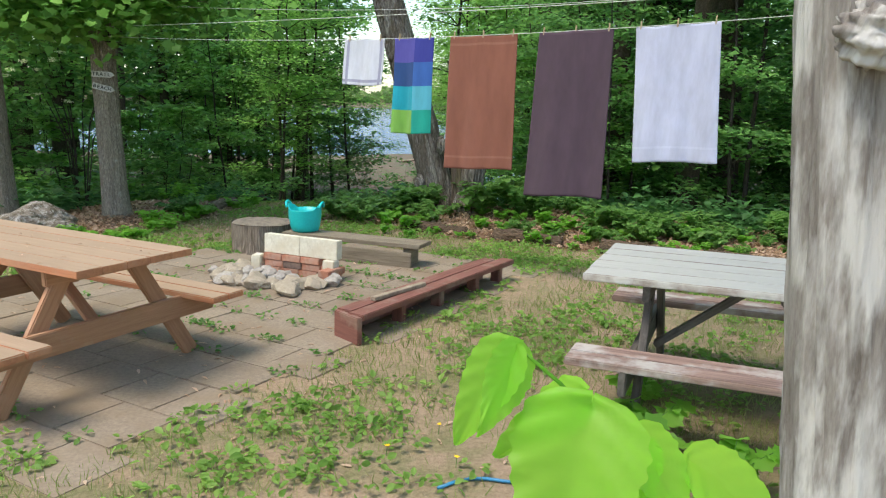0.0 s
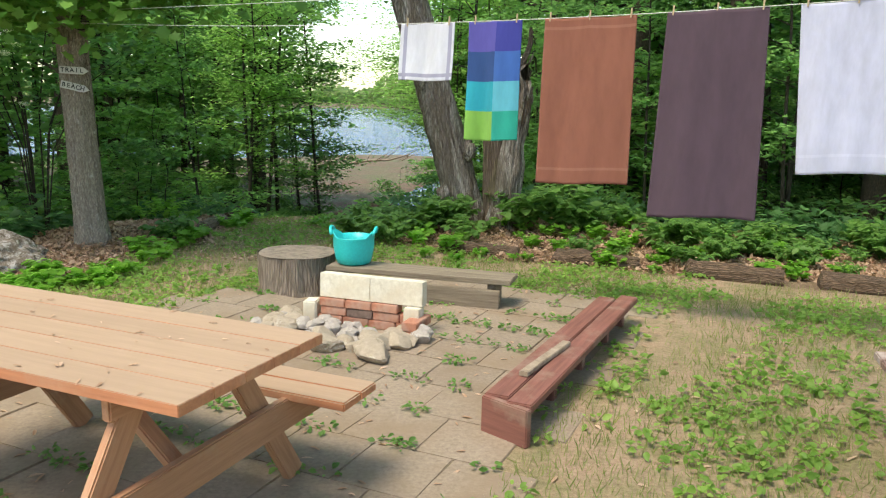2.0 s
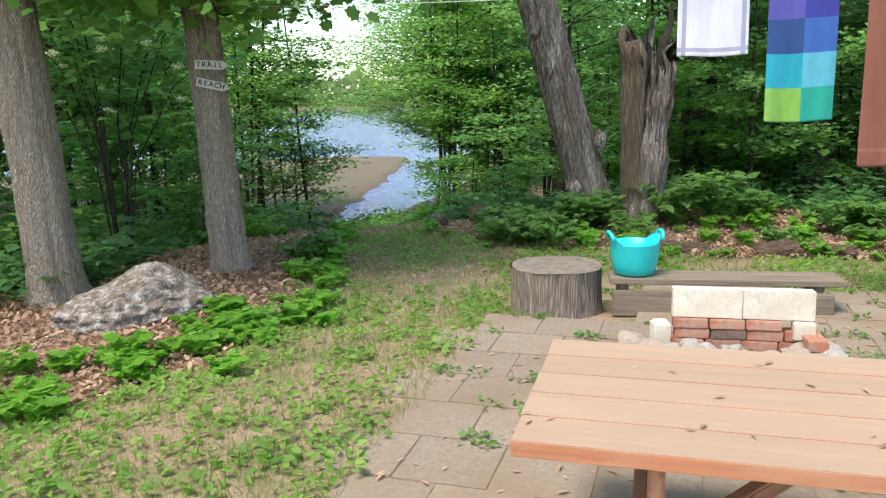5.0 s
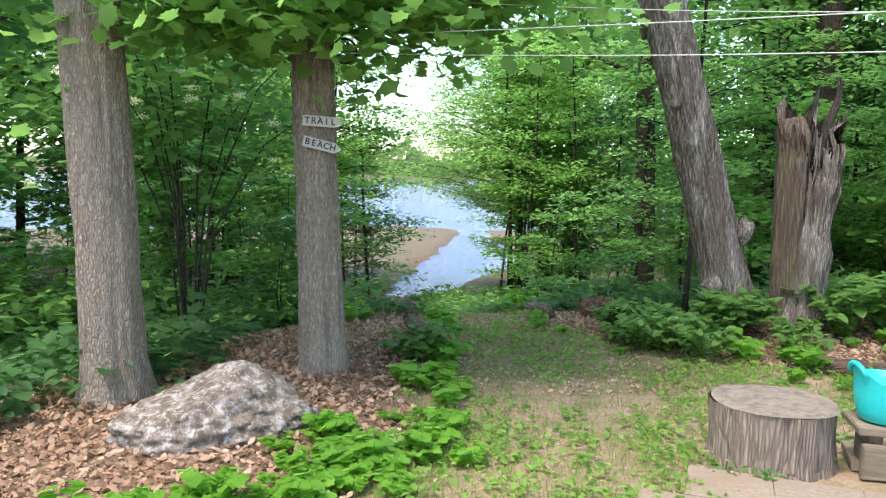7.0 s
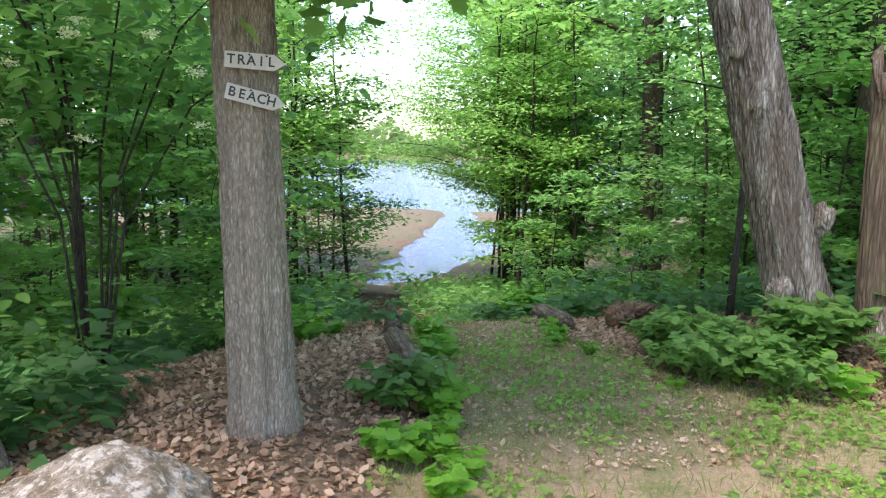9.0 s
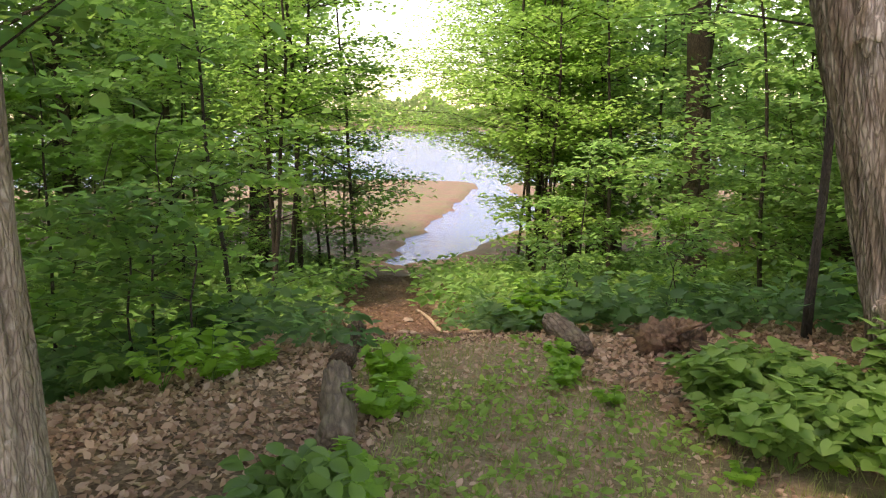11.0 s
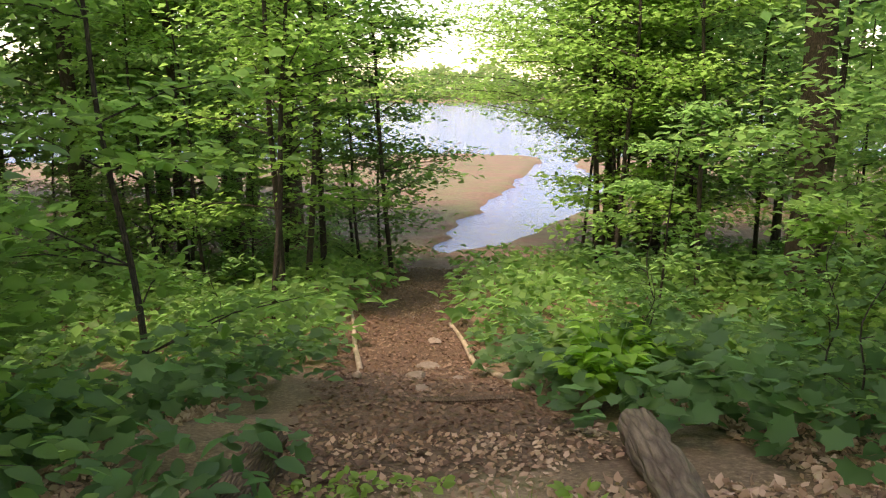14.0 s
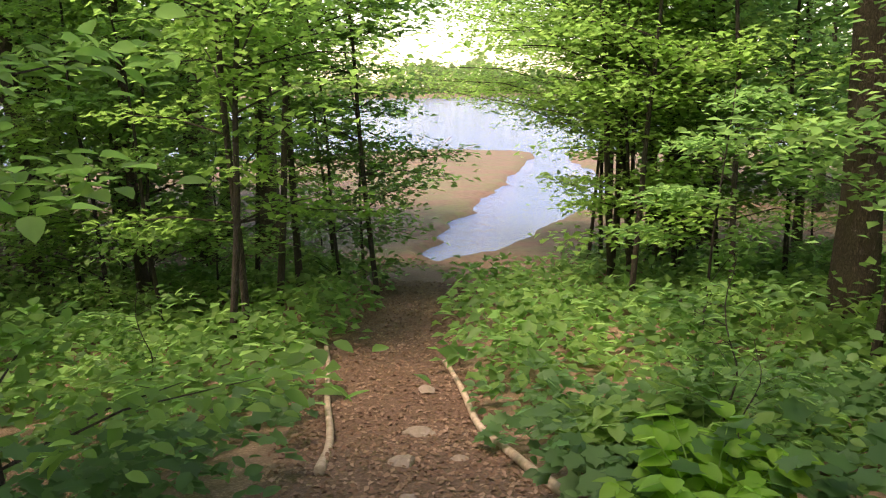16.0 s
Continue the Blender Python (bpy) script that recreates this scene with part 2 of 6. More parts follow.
M["cedar_edge"] = wood_mat("stained_cedar_end", (0.46, 0.235, 0.135), (0.30, 0.14, 0.075), (0.42, 0.26, 0.17))
M["grey_wood"] = wood_mat("weathered_wood", (0.40, 0.33, 0.29), (0.17, 0.12, 0.10), (0.60, 0.58, 0.55), wear_at=0.42, upper=(0.47, 0.45, 0.42))
M["grey_peel"] = wood_mat("peeling_wood", (0.38, 0.25, 0.21), (0.15, 0.09, 0.075), (0.52, 0.48, 0.45), wear_at=0.48)
M["dark_leg"] = wood_mat("dark_leg_wood", (0.14, 0.12, 0.105), (0.05, 0.04, 0.035), (0.20, 0.18, 0.16))
M["old_plank"] = wood_mat("old_plank", (0.28, 0.225, 0.165), (0.11, 0.082, 0.058), (0.20, 0.165, 0.12))
M["red_paint"] = wood_mat("red_paint_wood", (0.25, 0.098, 0.075), (0.145, 0.055, 0.043), (0.27, 0.18, 0.14), wear_at=0.5)
M["concrete"] = surface("concrete", (0.74, 0.70, 0.60), (0.55, 0.50, 0.41), fine=30, coarse=5, stain=(0.60, 0.52, 0.40), vary=0.05)
M["brick"] = surface("brick", (0.48, 0.21, 0.135), (0.34, 0.14, 0.09), fine=35, coarse=8, stain=(0.42, 0.27, 0.21), vary=0.15)
M["soot"] = surface("soot_brick", (0.26, 0.17, 0.14), (0.12, 0.08, 0.065), fine=25, coarse=6)
M["paver"] = surface("paver", (0.30, 0.236, 0.18), (0.19, 0.147, 0.11), fine=45, coarse=2.2, stain=(0.215, 0.155, 0.105), bumpy=0.3, dist=0.006, vary=0.08, world_space=True)
M["boulder"] = rock_mat("lichen_boulder", (0.27, 0.22, 0.185), (0.10, 0.075, 0.05), (0.42, 0.39, 0.37), 0.49, 2.6)
M["stone"] = rock_mat("field_stone", (0.41, 0.34, 0.265), (0.22, 0.17, 0.13), (0.50, 0.44, 0.37), 0.57)
M["path_stone"] = rock_mat("path_stone", (0.27, 0.215, 0.17), (0.13, 0.10, 0.08), (0.33, 0.28, 0.23), 0.57)
M["ash_stone"] = rock_mat("ash_stone", (0.43, 0.385, 0.35), (0.18, 0.15, 0.135), (0.56, 0.52, 0.48), 0.56)
M["leaf_mid"] = leafy("leaf_mid", (0.045, 0.12, 0.034), (0.085, 0.195, 0.055), (0.16, 0.29, 0.08), 0.55, 0.5)
M["leaf_light"] = leafy("leaf_light", (0.065, 0.155, 0.034), (0.12, 0.25, 0.056), (0.21, 0.36, 0.09), 0.5, 0.55)
# undergrowth leaves: canopy shade put into the green, darker and bluer than leaf_mid
M["leaf_floor_shaded"] = leafy("leaf_floor_shaded", (0.034, 0.095, 0.034), (0.058, 0.145, 0.052), (0.105, 0.22, 0.078), 0.5, 0.5)
# far shore leaves: distance haze put into the colour as paler, greyer green
M["leaf_far_hazed"] = leafy("leaf_far_hazed", (0.10, 0.17, 0.05), (0.15, 0.22, 0.075), (0.20, 0.27, 0.10), 0.3, 0.7)
M["leaf_fresh"] = leafy("leaf_fresh", (0.085, 0.21, 0.03), (0.14, 0.30, 0.042), (0.21, 0.39, 0.065), 0.5, 0.4)
M["sprig"] = leafy("sprig_leaf", (0.17, 0.36, 0.035), (0.23, 0.45, 0.05), (0.30, 0.52, 0.08), 0.55, 0.4)
M["grass"] = leafy("grass_blades", (0.11, 0.16, 0.04), (0.19, 0.24, 0.07), (0.32, 0.32, 0.13), 0.3, 0.6)
M["lawn_weed"] = leafy("lawn_weed_leaves", (0.085, 0.175, 0.034), (0.15, 0.265, 0.055), (0.25, 0.37, 0.09), 0.4, 0.5)
M["weed"] = leafy("weed_leaves", (0.055, 0.135, 0.034), (0.095, 0.20, 0.048), (0.17, 0.29, 0.08), 0.4, 0.5)
M["dead_leaf"] = leafy("dead_leaves", (0.17, 0.095, 0.06), (0.37, 0.24, 0.165), (0.58, 0.435, 0.335), 0.15, 0.8)
M["chip"] = leafy("bark_chips", (0.075, 0.042, 0.029), (0.15, 0.092, 0.062), (0.32, 0.225, 0.165), 0.05, 0.9)
M["blossom"] = leafy("blossom", (0.60, 0.62, 0.45), (0.72, 0.72, 0.58), (0.8, 0.8, 0.7), 0.3, 0.7)
M["yellow"] = leafy("dandelion", (0.75, 0.5, 0.02), (0.8, 0.58, 0.03), (0.85, 0.65, 0.05), 0.2, 0.7)


def plain(name, colour, rough=0.6, metal=0.0):
    m, nt, b = material(name)
    f = noise_tex(nt, coords(nt), 60.0, 4.0)
    nt.links.new(ramp(nt, f, [(0.3, tuple(x * 0.82 for x in colour)), (0.7, colour)]), b.inputs["Base Color"])
    b.inputs["Roughness"].default_value, b.inputs["Metallic"].default_value = rough, metal
    return m


M["teal"] = plain("teal_plastic", (0.0, 0.56, 0.57), 0.42)
M["rope"] = plain("line_cord", (0.70, 0.70, 0.64), 0.6)
M["iron"] = plain("dark_iron", (0.05, 0.045, 0.04), 0.5, 0.8)
M["sign_white"] = plain("sign_paint", (0.52, 0.50, 0.47), 0.7)
M["sign_black"] = plain("sign_letters", (0.03, 0.03, 0.03), 0.6)
M["peg"] = plain("peg_wood", (0.55, 0.42, 0.27), 0.7)
M["hose"] = plain("hose_blue", (0.03, 0.22, 0.42), 0.4)


def water_material():
    m, nt, b = material("lake_water")
    v = coords(nt, (1, 1, 1), True)
    # blue of the sky's reflection strengthened through the base colour
    b.inputs["Base Color"].default_value = (0.06, 0.13, 0.28, 1)
    b.inputs["Roughness"].default_value = 0.06
    b.inputs["IOR"].default_value = 1.33
    bump(nt, b, noise_tex(nt, v, 1.6, 6.0, 0.7), 0.9, 0.12)
    return m


M["water"] = water_material()


# ---- mesh helpers ----
def part(name, bm, mat, parent=None, label="", smooth=False, where=None):
    me = bpy.data.meshes.new(name)
    bm.to_mesh(me)
    bm.free()
    if smooth:
        me.shade_smooth()
    for x in (mat if isinstance(mat, (list, tuple)) else [mat]):
        me.materials.append(x)
    ob = new(name, me)
    if parent is not None:
        ob.parent = parent
    if where is not None:
        ob.matrix_basis = where
    return tagged(ob, label)


def root(name, m, label, category, group="", kind=""):
    ob = new(name)
    ob.empty_display_size = 0.2
    ob.matrix_basis = m
    return tagged(ob, label, category, group, kind)


def wobble(bm, amount, scale=6.0, seed=0.0):
    for v in bm.verts:
        v.co += noise.noise_vector(v.co * scale + Vector((seed, seed * 1.7, 3.1))) * amount


def board(sx, sy, sz, m=None, bevel=0.006, cuts=4, rough=0.0015, seed=0.0):
    """A sawn board with eased edges and slight unevenness along its length."""
    bm = bmesh.new()
    bmesh.ops.create_cube(bm, size=1.0, matrix=Matrix.Diagonal((sx, sy, sz, 1)))
    if cuts:
        axis = max(range(3), key=lambda i: (sx, sy, sz)[i])
        ed = [e for e in bm.edges if abs((e.verts[0].co - e.verts[1].co)[axis]) > 1e-4]
        bmesh.ops.subdivide_edges(bm, edges=ed, cuts=cuts)
    sharp = [e for e in bm.edges if len(e.link_faces) == 2 and e.calc_face_angle(0) > 1.0]
    bmesh.ops.bevel(bm, geom=sharp, offset=bevel, segments=2, affect='EDGES', clamp_overlap=True)
    wobble(bm, rough, 5.0, seed)
    if m is not None:
        bm.transform(m)
    return bm


def tube(points, radii, sides=8, ridge=0.0, seed=0.0, cap=True, freq=9.0, along=1.2):
    """A tapered limb along points; ridge lifts the bark in furrows that run along it."""
    bm = bmesh.new()
    pts = [Vector(p) for p in points]
    rings = []
    up = Vector((0, 0, 1))
    run = 0.0
    for i, p in enumerate(pts):
        d = (pts[min(i + 1, len(pts) - 1)] - pts[max(i - 1, 0)]).normalized()
        if i:
            run += (p - pts[i - 1]).length
        ref = Vector((1, 0, 0)) if abs(d.dot(Vector((1, 0, 0)))) < 0.9 else up
        a = (ref - d * ref.dot(d)).normalized()
        b = d.cross(a)
        ring = []
        for k in range(sides):
            th = 2 * math.pi * k / sides
            r = radii[i]
            if ridge:
                n = noise.noise(Vector((math.cos(th) * freq * 0.5, math.sin(th) * freq * 0.5, run * along + seed)))
                n2 = noise.noise(Vector((math.cos(th) * 1.2, math.sin(th) * 1.2, run * 0.9 + seed + 9)))
                n3 = noise.noise(Vector((math.cos(th) * freq * 1.4, math.sin(th) * freq * 1.4, run * along * 3 + seed + 5)))
                r = r * (1 + 0.10 * n2) + ridge * (1 - 2.2 * abs(n)) + ridge * 0.5 * n3
            ring.append(bm.verts.new(p + (a * math.cos(th) + b * math.sin(th)) * r))
        rings.append(ring)
    for r0, r1 in zip(rings, rings[1:]):
        for k in range(sides):
            bm.faces.new((r0[k], r0[(k + 1) % sides], r1[(k + 1) % sides], r1[k]))
    if cap:
        bm.faces.new(rings[-1])
        bm.faces.new(rings[0][::-1])
    return bm


def merge(*bms):
    out = bmesh.new()
    for b in bms:
        me = bpy.data.meshes.new("tmp")
        b.to_mesh(me)
        b.free()
        out.from_mesh(me)
        bpy.data.meshes.remove(me)
    return out


def lump(r, squash=(1, 1, 1), seed=0.0, sub=3, amount=0.3, scale=1.4, facet=False):
    """A broken stone."""
    bm = bmesh.new()
    bmesh.ops.create_icosphere(bm, subdivisions=sub, radius=1.0)
    for v in bm.verts:
        n = noise.fractal(v.co * scale + Vector((seed, seed * 2.3, -seed)), 1.0, 2.0, 4)
        c = v.co * (1 + amount * n)
        if facet:
            for k in range(5):
                pl = Vector((math.sin(seed * 3 + k * 2.1), math.cos(seed * 5 + k * 1.3), math.sin(seed + k * 4.7))).normalized()
                d = c.dot(pl) - 0.72
                if d > 0:
                    c -= pl * d * 0.85
        v.co = Vector((c.x * squash[0], c.y * squash[1], c.z * squash[2])) * r
    return bm


# leaf outlines: vertices (across, along, lift) and faces
def outline_leaf(points, fold=0.18):
    """A leaf as two folded halves either side of a midrib."""
    n = len(points)
    vs = [(0, 0, 0), (0, 1, -0.10)]
    half = [(x, y, abs(x) * fold * 2 - 0.10 * y * y) for x, y in points]
    vs += half + [(-x, y, z) for x, y, z in half]
    mid = len(vs)
    vs.append((0, 0.5, -0.025))
    right = [0] + list(range(2, 2 + n)) + [1]
    left = [0] + list(range(2 + n, 2 + 2 * n)) + [1]
    fs = [(mid, a, b) for a, b in zip(right, right[1:])] + [(mid, b, a) for a, b in zip(left, left[1:])]
    return np.array(vs, float), np.array(fs, int)


OVAL = outline_leaf([(0.24, 0.22), (0.31, 0.48), (0.2, 0.78)])
HEART = outline_leaf([(0.34, -0.08), (0.46, 0.2), (0.4, 0.5), (0.2, 0.8)], 0.12)
MAPLE = outline_leaf([(0.36, -0.06), (0.32, 0.17), (0.57, 0.5), (0.36, 0.54), (0.33, 0.76), (0.12, 0.82)], 0.1)
LANCE = outline_leaf([(0.12, 0.25), (0.13, 0.55), (0.07, 0.8)], 0.25)
DIAMOND = (np.array([(0, 0, 0), (0.34, 0.5, 0.10), (0, 1, -0.08), (-0.34, 0.5, 0.10)], float), np.array([(0, 1, 2), (0, 2, 3)], int))
CURLED = (np.array([(0, 0, 0), (0.30, 0.35, 0.16), (0.16, 0.75, 0.02), (0, 1, 0.22), (-0.26, 0.62, 0.2), (-0.33, 0.3, 0.1)], float), np.array([(0, 1, 2), (0, 2, 3), (0, 3, 4), (0, 4, 5)], int))
BLADE = (np.array([(-0.035, 0, 0), (0.035, 0, 0), (0.03, 0.55, 0.1), (-0.03, 0.55, 0.1), (0, 1, 0.34)], float), np.array([(0, 1, 2), (0, 2, 3), (3, 2, 4)], int))


def scatter_mesh(name, template, pos, normal, heading, size, mat, rng=None):
    """One mesh of many leaves: each lies square to its normal and points along its heading."""
    tv, tf = template
    pos, normal, heading = (np.asarray(a, float) for a in (pos, normal, heading))
    size = np.broadcast_to(np.asarray(size, float), (len(pos),))
    n = normal / np.linalg.norm(normal, axis=1, keepdims=True)
    h = heading - n * (heading * n).sum(1, keepdims=True)
    h /= np.linalg.norm(h, axis=1, keepdims=True) + 1e-9
    s = np.cross(h, n)
    v = (tv[None, :, 0, None] * s[:, None] + tv[None, :, 1, None] * h[:, None] + tv[None, :, 2, None] * n[:, None]) * size[:, None, None] + pos[:, None]
    f = tf[None] + (np.arange(len(pos)) * len(tv))[:, None, None]
    me = bpy.data.meshes.new(name)
    nv, nf = v.shape[0] * v.shape[1], f.shape[0] * f.shape[1]
    me.vertices.add(nv)
    me.vertices.foreach_set("co", v.reshape(-1).astype(np.float32))
    me.loops.add(nf * 3)
    me.loops.foreach_set("vertex_index", f.reshape(-1).astype(np.int32))
    me.polygons.add(nf)
    me.polygons.foreach_set("loop_start", np.arange(0, nf * 3, 3, dtype=np.int32))
    me.update(calc_edges=True)
    me.materials.append(mat)
    return me


def rand_dirs(rng, n, flat=0.5):
    """Leaf normals, mostly upward; flat 0: all up, 1: any way."""
    d = rng.normal(size=(n, 3)) * flat
    d[:, 2] += 1.0
    return d


def headings(rng, n):
    a = rng.uniform(0, 2 * np.pi, n)
    return np.stack([np.cos(a), np.sin(a), rng.uniform(-0.5, 0.1, n)], 1)


# ---- ground ----
def smooth(a, b, x):
    t = np.clip((np.asarray(x, float) - a) / (b - a), 0, 1)
    return t * t * (3 - 2 * t)


def edge_y(x):
    """Where the level yard ends and the bank begins."""
    return np.interp(x, [-30, -14, -8, -5.2, -3.9, -1.0, 1.0, 4.0, 9.0, 30], [5.0, 6.5, 8.6, 11.0, 12.5, 12.5, 12.6, 11.0, 9.0, 8.0])


STREAM = [(-2.0, 31.0, 0.5), (-0.9, 33.0, 0.9), (0.8, 37.0, 1.6), (2.3, 40.5, 2.1), (4.2, 45.5, 2.4), (5.6, 52.0, 2.0), (6.5, 58.0, 1.2), (7.8, 64.0, 0.9), (8.6, 70.0, 2.5)]


def stream_gap(x, y):
    """Distance outside the stream's bank (negative in the water)."""
    sy = [p[1] for p in STREAM]
    cx = np.interp(y, sy, [p[0] for p in STREAM])
    w = np.interp(y, sy, [p[2] for p in STREAM])
    y = np.asarray(y, float)
    x = np.asarray(x, float)
    d = np.abs(x - cx + 0.12 * np.sin(0.9 * y) + 0.08 * np.sin(2.3 * y + 1.0)) - w + 0.1 * np.sin(1.3 * y + 0.7 * x) + 0.12 * np.sin(2.9 * y - 1.7 * x)
    return np.where((np.asarray(y) < 30.4), 5.0, d)


def height(x, y):
    x, y = np.asarray(x, float), np.asarray(y, float)
    s = y - edge_y(x)
    z = np.interp(s, [-5.2, -4.0, -2.5, 0.0, 0.8, 1.8, 3.1, 4.1, 6.2, 9, 13.5, 16.2, 21, 55, 62, 75, 380, 400, 470],
                  [0, -0.09, -0.1, -0.17, -0.22, -0.42, -0.8, -1.06, -1.65, -1.87, -2.35, -2.7, -3.05, -3.1, -3.5, -4.2, -4.2, -2.8, 2.0])
    z = z - 0.45 * (1 - smooth(-0.5, 0.5, stream_gap(x, y))) * smooth(29, 33, y)
    near = 1 - smooth(40, 60, y)
    bumps = 0.05 * np.sin(1.7 * x + 0.6 * y) * np.sin(1.3 * y - 0.4 * x) + 0.03 * np.sin(4.1 * x + 1.1) * np.sin(3.7 * y)
    z = z + bumps * smooth(-1.0, 3.0, s) * near * 0.8
    mound = 0.16 * np.exp(-((x + 4.4) / 0.9) ** 2 - ((y - 11.0) / 1.3) ** 2)
    bank = 0.16 * np.exp(-((x - 1.2) / 2.2) ** 2 - ((y - 11.6) / 1.1) ** 2)
    return z + mound + bank


def zones(x, y):
    """Weights of lawn, bark-mulch path and lake mud."""
    x, y = np.asarray(x, float), np.asarray(y, float)
    jig = 0.25 * np.sin(2.3 * x + 1.1 * y) + 0.18 * np.sin(5.1 * y - 2.2 * x)
    left = np.interp(y, [-6, 5.0, 6.6, 7.6, 9.0, 11.0, 13.2], [-9.5, -7.6, -5.7, -4.6, -3.75, -3.3, -3.15])
    right = np.interp(y, [-6, 6.0, 8.0, 9.6, 10.6, 11.6, 13.0], [9.0, 6.0, 3.4, 0.3, -1.1, -1.75, -1.95])
    lawn = smooth(-0.18, 0.18, x - left + jig * 0.5) * smooth(-0.18, 0.18, right - x + jig * 0.5) * (1 - smooth(13.5, 14.4, y + jig))
    cx = np.interp(y, [12, 16, 20, 26, 31], [-2.55, -2.5, -2.75, -2.2, -1.8])
    wide = np.interp(y, [12, 16, 20, 26, 31], [0.8, 0.75, 0.75, 0.7, 0.6])
    path = smooth(13.2, 14.3, y + jig) * (1 - smooth(28, 32, y)) * (1 - smooth(wide - 0.12, wide + 0.2, np.abs(x - cx) + jig * 0.25))
    mud = smooth(27, 32, y + 3 * jig - 0.12 * np.abs(x + 2))
    return lawn, path, mud


def spaced(lo, hi, fine_lo, fine_hi, step, growth=1.18):
    mid = list(np.arange(fine_lo, fine_hi + step / 2, step))
    out, d = [], step
    while mid[-1] < hi:
        d *= growth
        mid.append(min(mid[-1] + d, hi))
    d = step
    while mid[0] > lo:
        d *= growth
        mid.insert(0, max(mid[0] - d, lo))
    return np.array(mid)


def sheet(name, xs, ys, zfun, mat):
    X, Y = np.meshgrid(xs, ys)
    co = np.stack([X, Y, zfun(X, Y)], -1).reshape(-1, 3)
    nx, ny = len(xs), len(ys)
    i = (np.arange(ny - 1)[:, None] * nx + np.arange(nx - 1)[None]).reshape(-1)
    f = np.stack([i, i + 1, i + nx + 1, i + nx], 1)
    me = bpy.data.meshes.new(name)
    me.vertices.add(len(co))
    me.vertices.foreach_set("co", co.reshape(-1).astype(np.float32))
    me.loops.add(f.size)
    me.loops.foreach_set("vertex_index", f.reshape(-1).astype(np.int32))
    me.polygons.add(len(f))
    me.polygons.foreach_set("loop_start", np.arange(0, f.size, 4, dtype=np.int32))
    me.update(calc_edges=True)
    me.shade_smooth()
    me.materials.append(mat)
    return new(name, me), co


gx = spaced(-900, 900, -9, 6, 0.12, 1.12)
gy = spaced(-60, 1200, 1, 30, 0.14, 1.05)
ground, gco = sheet("ground", gx, gy, height, M["ground"])
tagged(ground, "yard soil, thin lawn, leaf litter and lake mud", "ground", kind="structure")
zl, zp, zm = zones(gco[:, 0], gco[:, 1])
col_layer = ground.data.color_attributes.new("zone", 'FLOAT_COLOR', 'POINT')
col_layer.data.foreach_set("color", np.stack([zl, zp, zm, np.ones_like(zl)], 1).reshape(-1).astype(np.float32))
WATER_Z = -3.22
water, _ = sheet("water", np.array([-900, -40, -10, 0, 10, 40, 900.0]), np.array([30.0, 50, 70, 200, 460]), lambda x, y: x * 0 + WATER_Z, M["water"])
tagged(water, "shallow lake and stream reflecting the bright sky", "water", kind="structure")


def gz(x, y):
    return float(height(x, y))


# ---- yard furniture ----
def beam(p, q, w, h, mat, parent, name, label="", twist=None, seed=0.0, bevel=0.006):
    """A board from p to q (its centre line), w across and h deep; its own x axis runs along the grain."""
    p, q = Vector(p), Vector(q)
    d = q - p
    x = d.normalized()
    side = twist if twist is not None else (Vector((0, 0, 1)).cross(x) if abs(x.z) < 0.95 else Vector((0, 1, 0)))
    side = (side - x * side.dot(x)).normalized()
    z = x.cross(side)
    m = Matrix((x, side, z)).transposed().to_4x4()
    m.translation = (p + q) / 2
    return part(name, board(d.length, w, h, bevel=bevel, seed=seed), mat, parent, label, where=m)


def picnic_table(name, m, length, width, high, seat_out, seat_z, mats, label, nboards=5, seats=2, leg_in=0.32, edge=0.006):
    """A-frame picnic table: boards of the top, A legs, bearers, braces and a plank seat each side. x runs along it."""
    top_m, seat_m, leg_m, edge_m = mats
    t = root(name, m, label, "picnic table", "picnic tables")
    bw = width / nboards
    th = 0.038
    for i in range(nboards):
        y = -width / 2 + bw * (i + 0.5)
        beam((-length / 2 + random.uniform(-.004, .004), y, high - th / 2 + random.uniform(-.0006, .0006)), (length / 2, y, high - th / 2), bw - 0.0004, th, top_m, t, "top_board", seed=i * 3.1, bevel=edge)
    for s in (-1, 1):
        x = s * (length / 2 - leg_in)
        beam((x, -width / 2 + 0.04, high - th - 0.045), (x, width / 2 - 0.04, high - th - 0.045), 0.038, 0.09, leg_m, t, "top_bearer", seed=s)
        beam((x + s * 0.04, -seat_out - 0.13, seat_z - 0.09), (x + s * 0.04, seat_out + 0.13, seat_z - 0.09), 0.038, 0.135, leg_m, t, "seat_bearer", seed=s + 5)
        for q in (-1, 1):
            beam((x, q * 0.20, high - th - 0.01), (x, q * (seat_out - 0.02), 0.0), 0.038, 0.10, edge_m, t, "leg", twist=Vector((1, 0, 0)), seed=q + s)
        beam((x - s * 0.02, 0, seat_z - 0.12), (s * 0.16, 0, high - th - 0.05), 0.07, 0.038, leg_m, t, "brace", twist=Vector((0, 1, 0)), seed=s + 9)
    beam((0, -width / 2 + 0.05, high - th - 0.02), (0, width / 2 - 0.05, high - th - 0.02), 0.085, 0.036, leg_m, t, "centre_batten")
    for q in (-1, 1):
        for k in range(seats):
            sw = 0.27 / seats
            y = q * (seat_out - 0.135 + sw * (k + 0.5) + 0.0)
            beam((-length / 2, y, seat_z - th / 2), (length / 2, y, seat_z - th / 2), sw - 0.005, th, seat_m, t, "seat_board", seed=q + k)
    return t


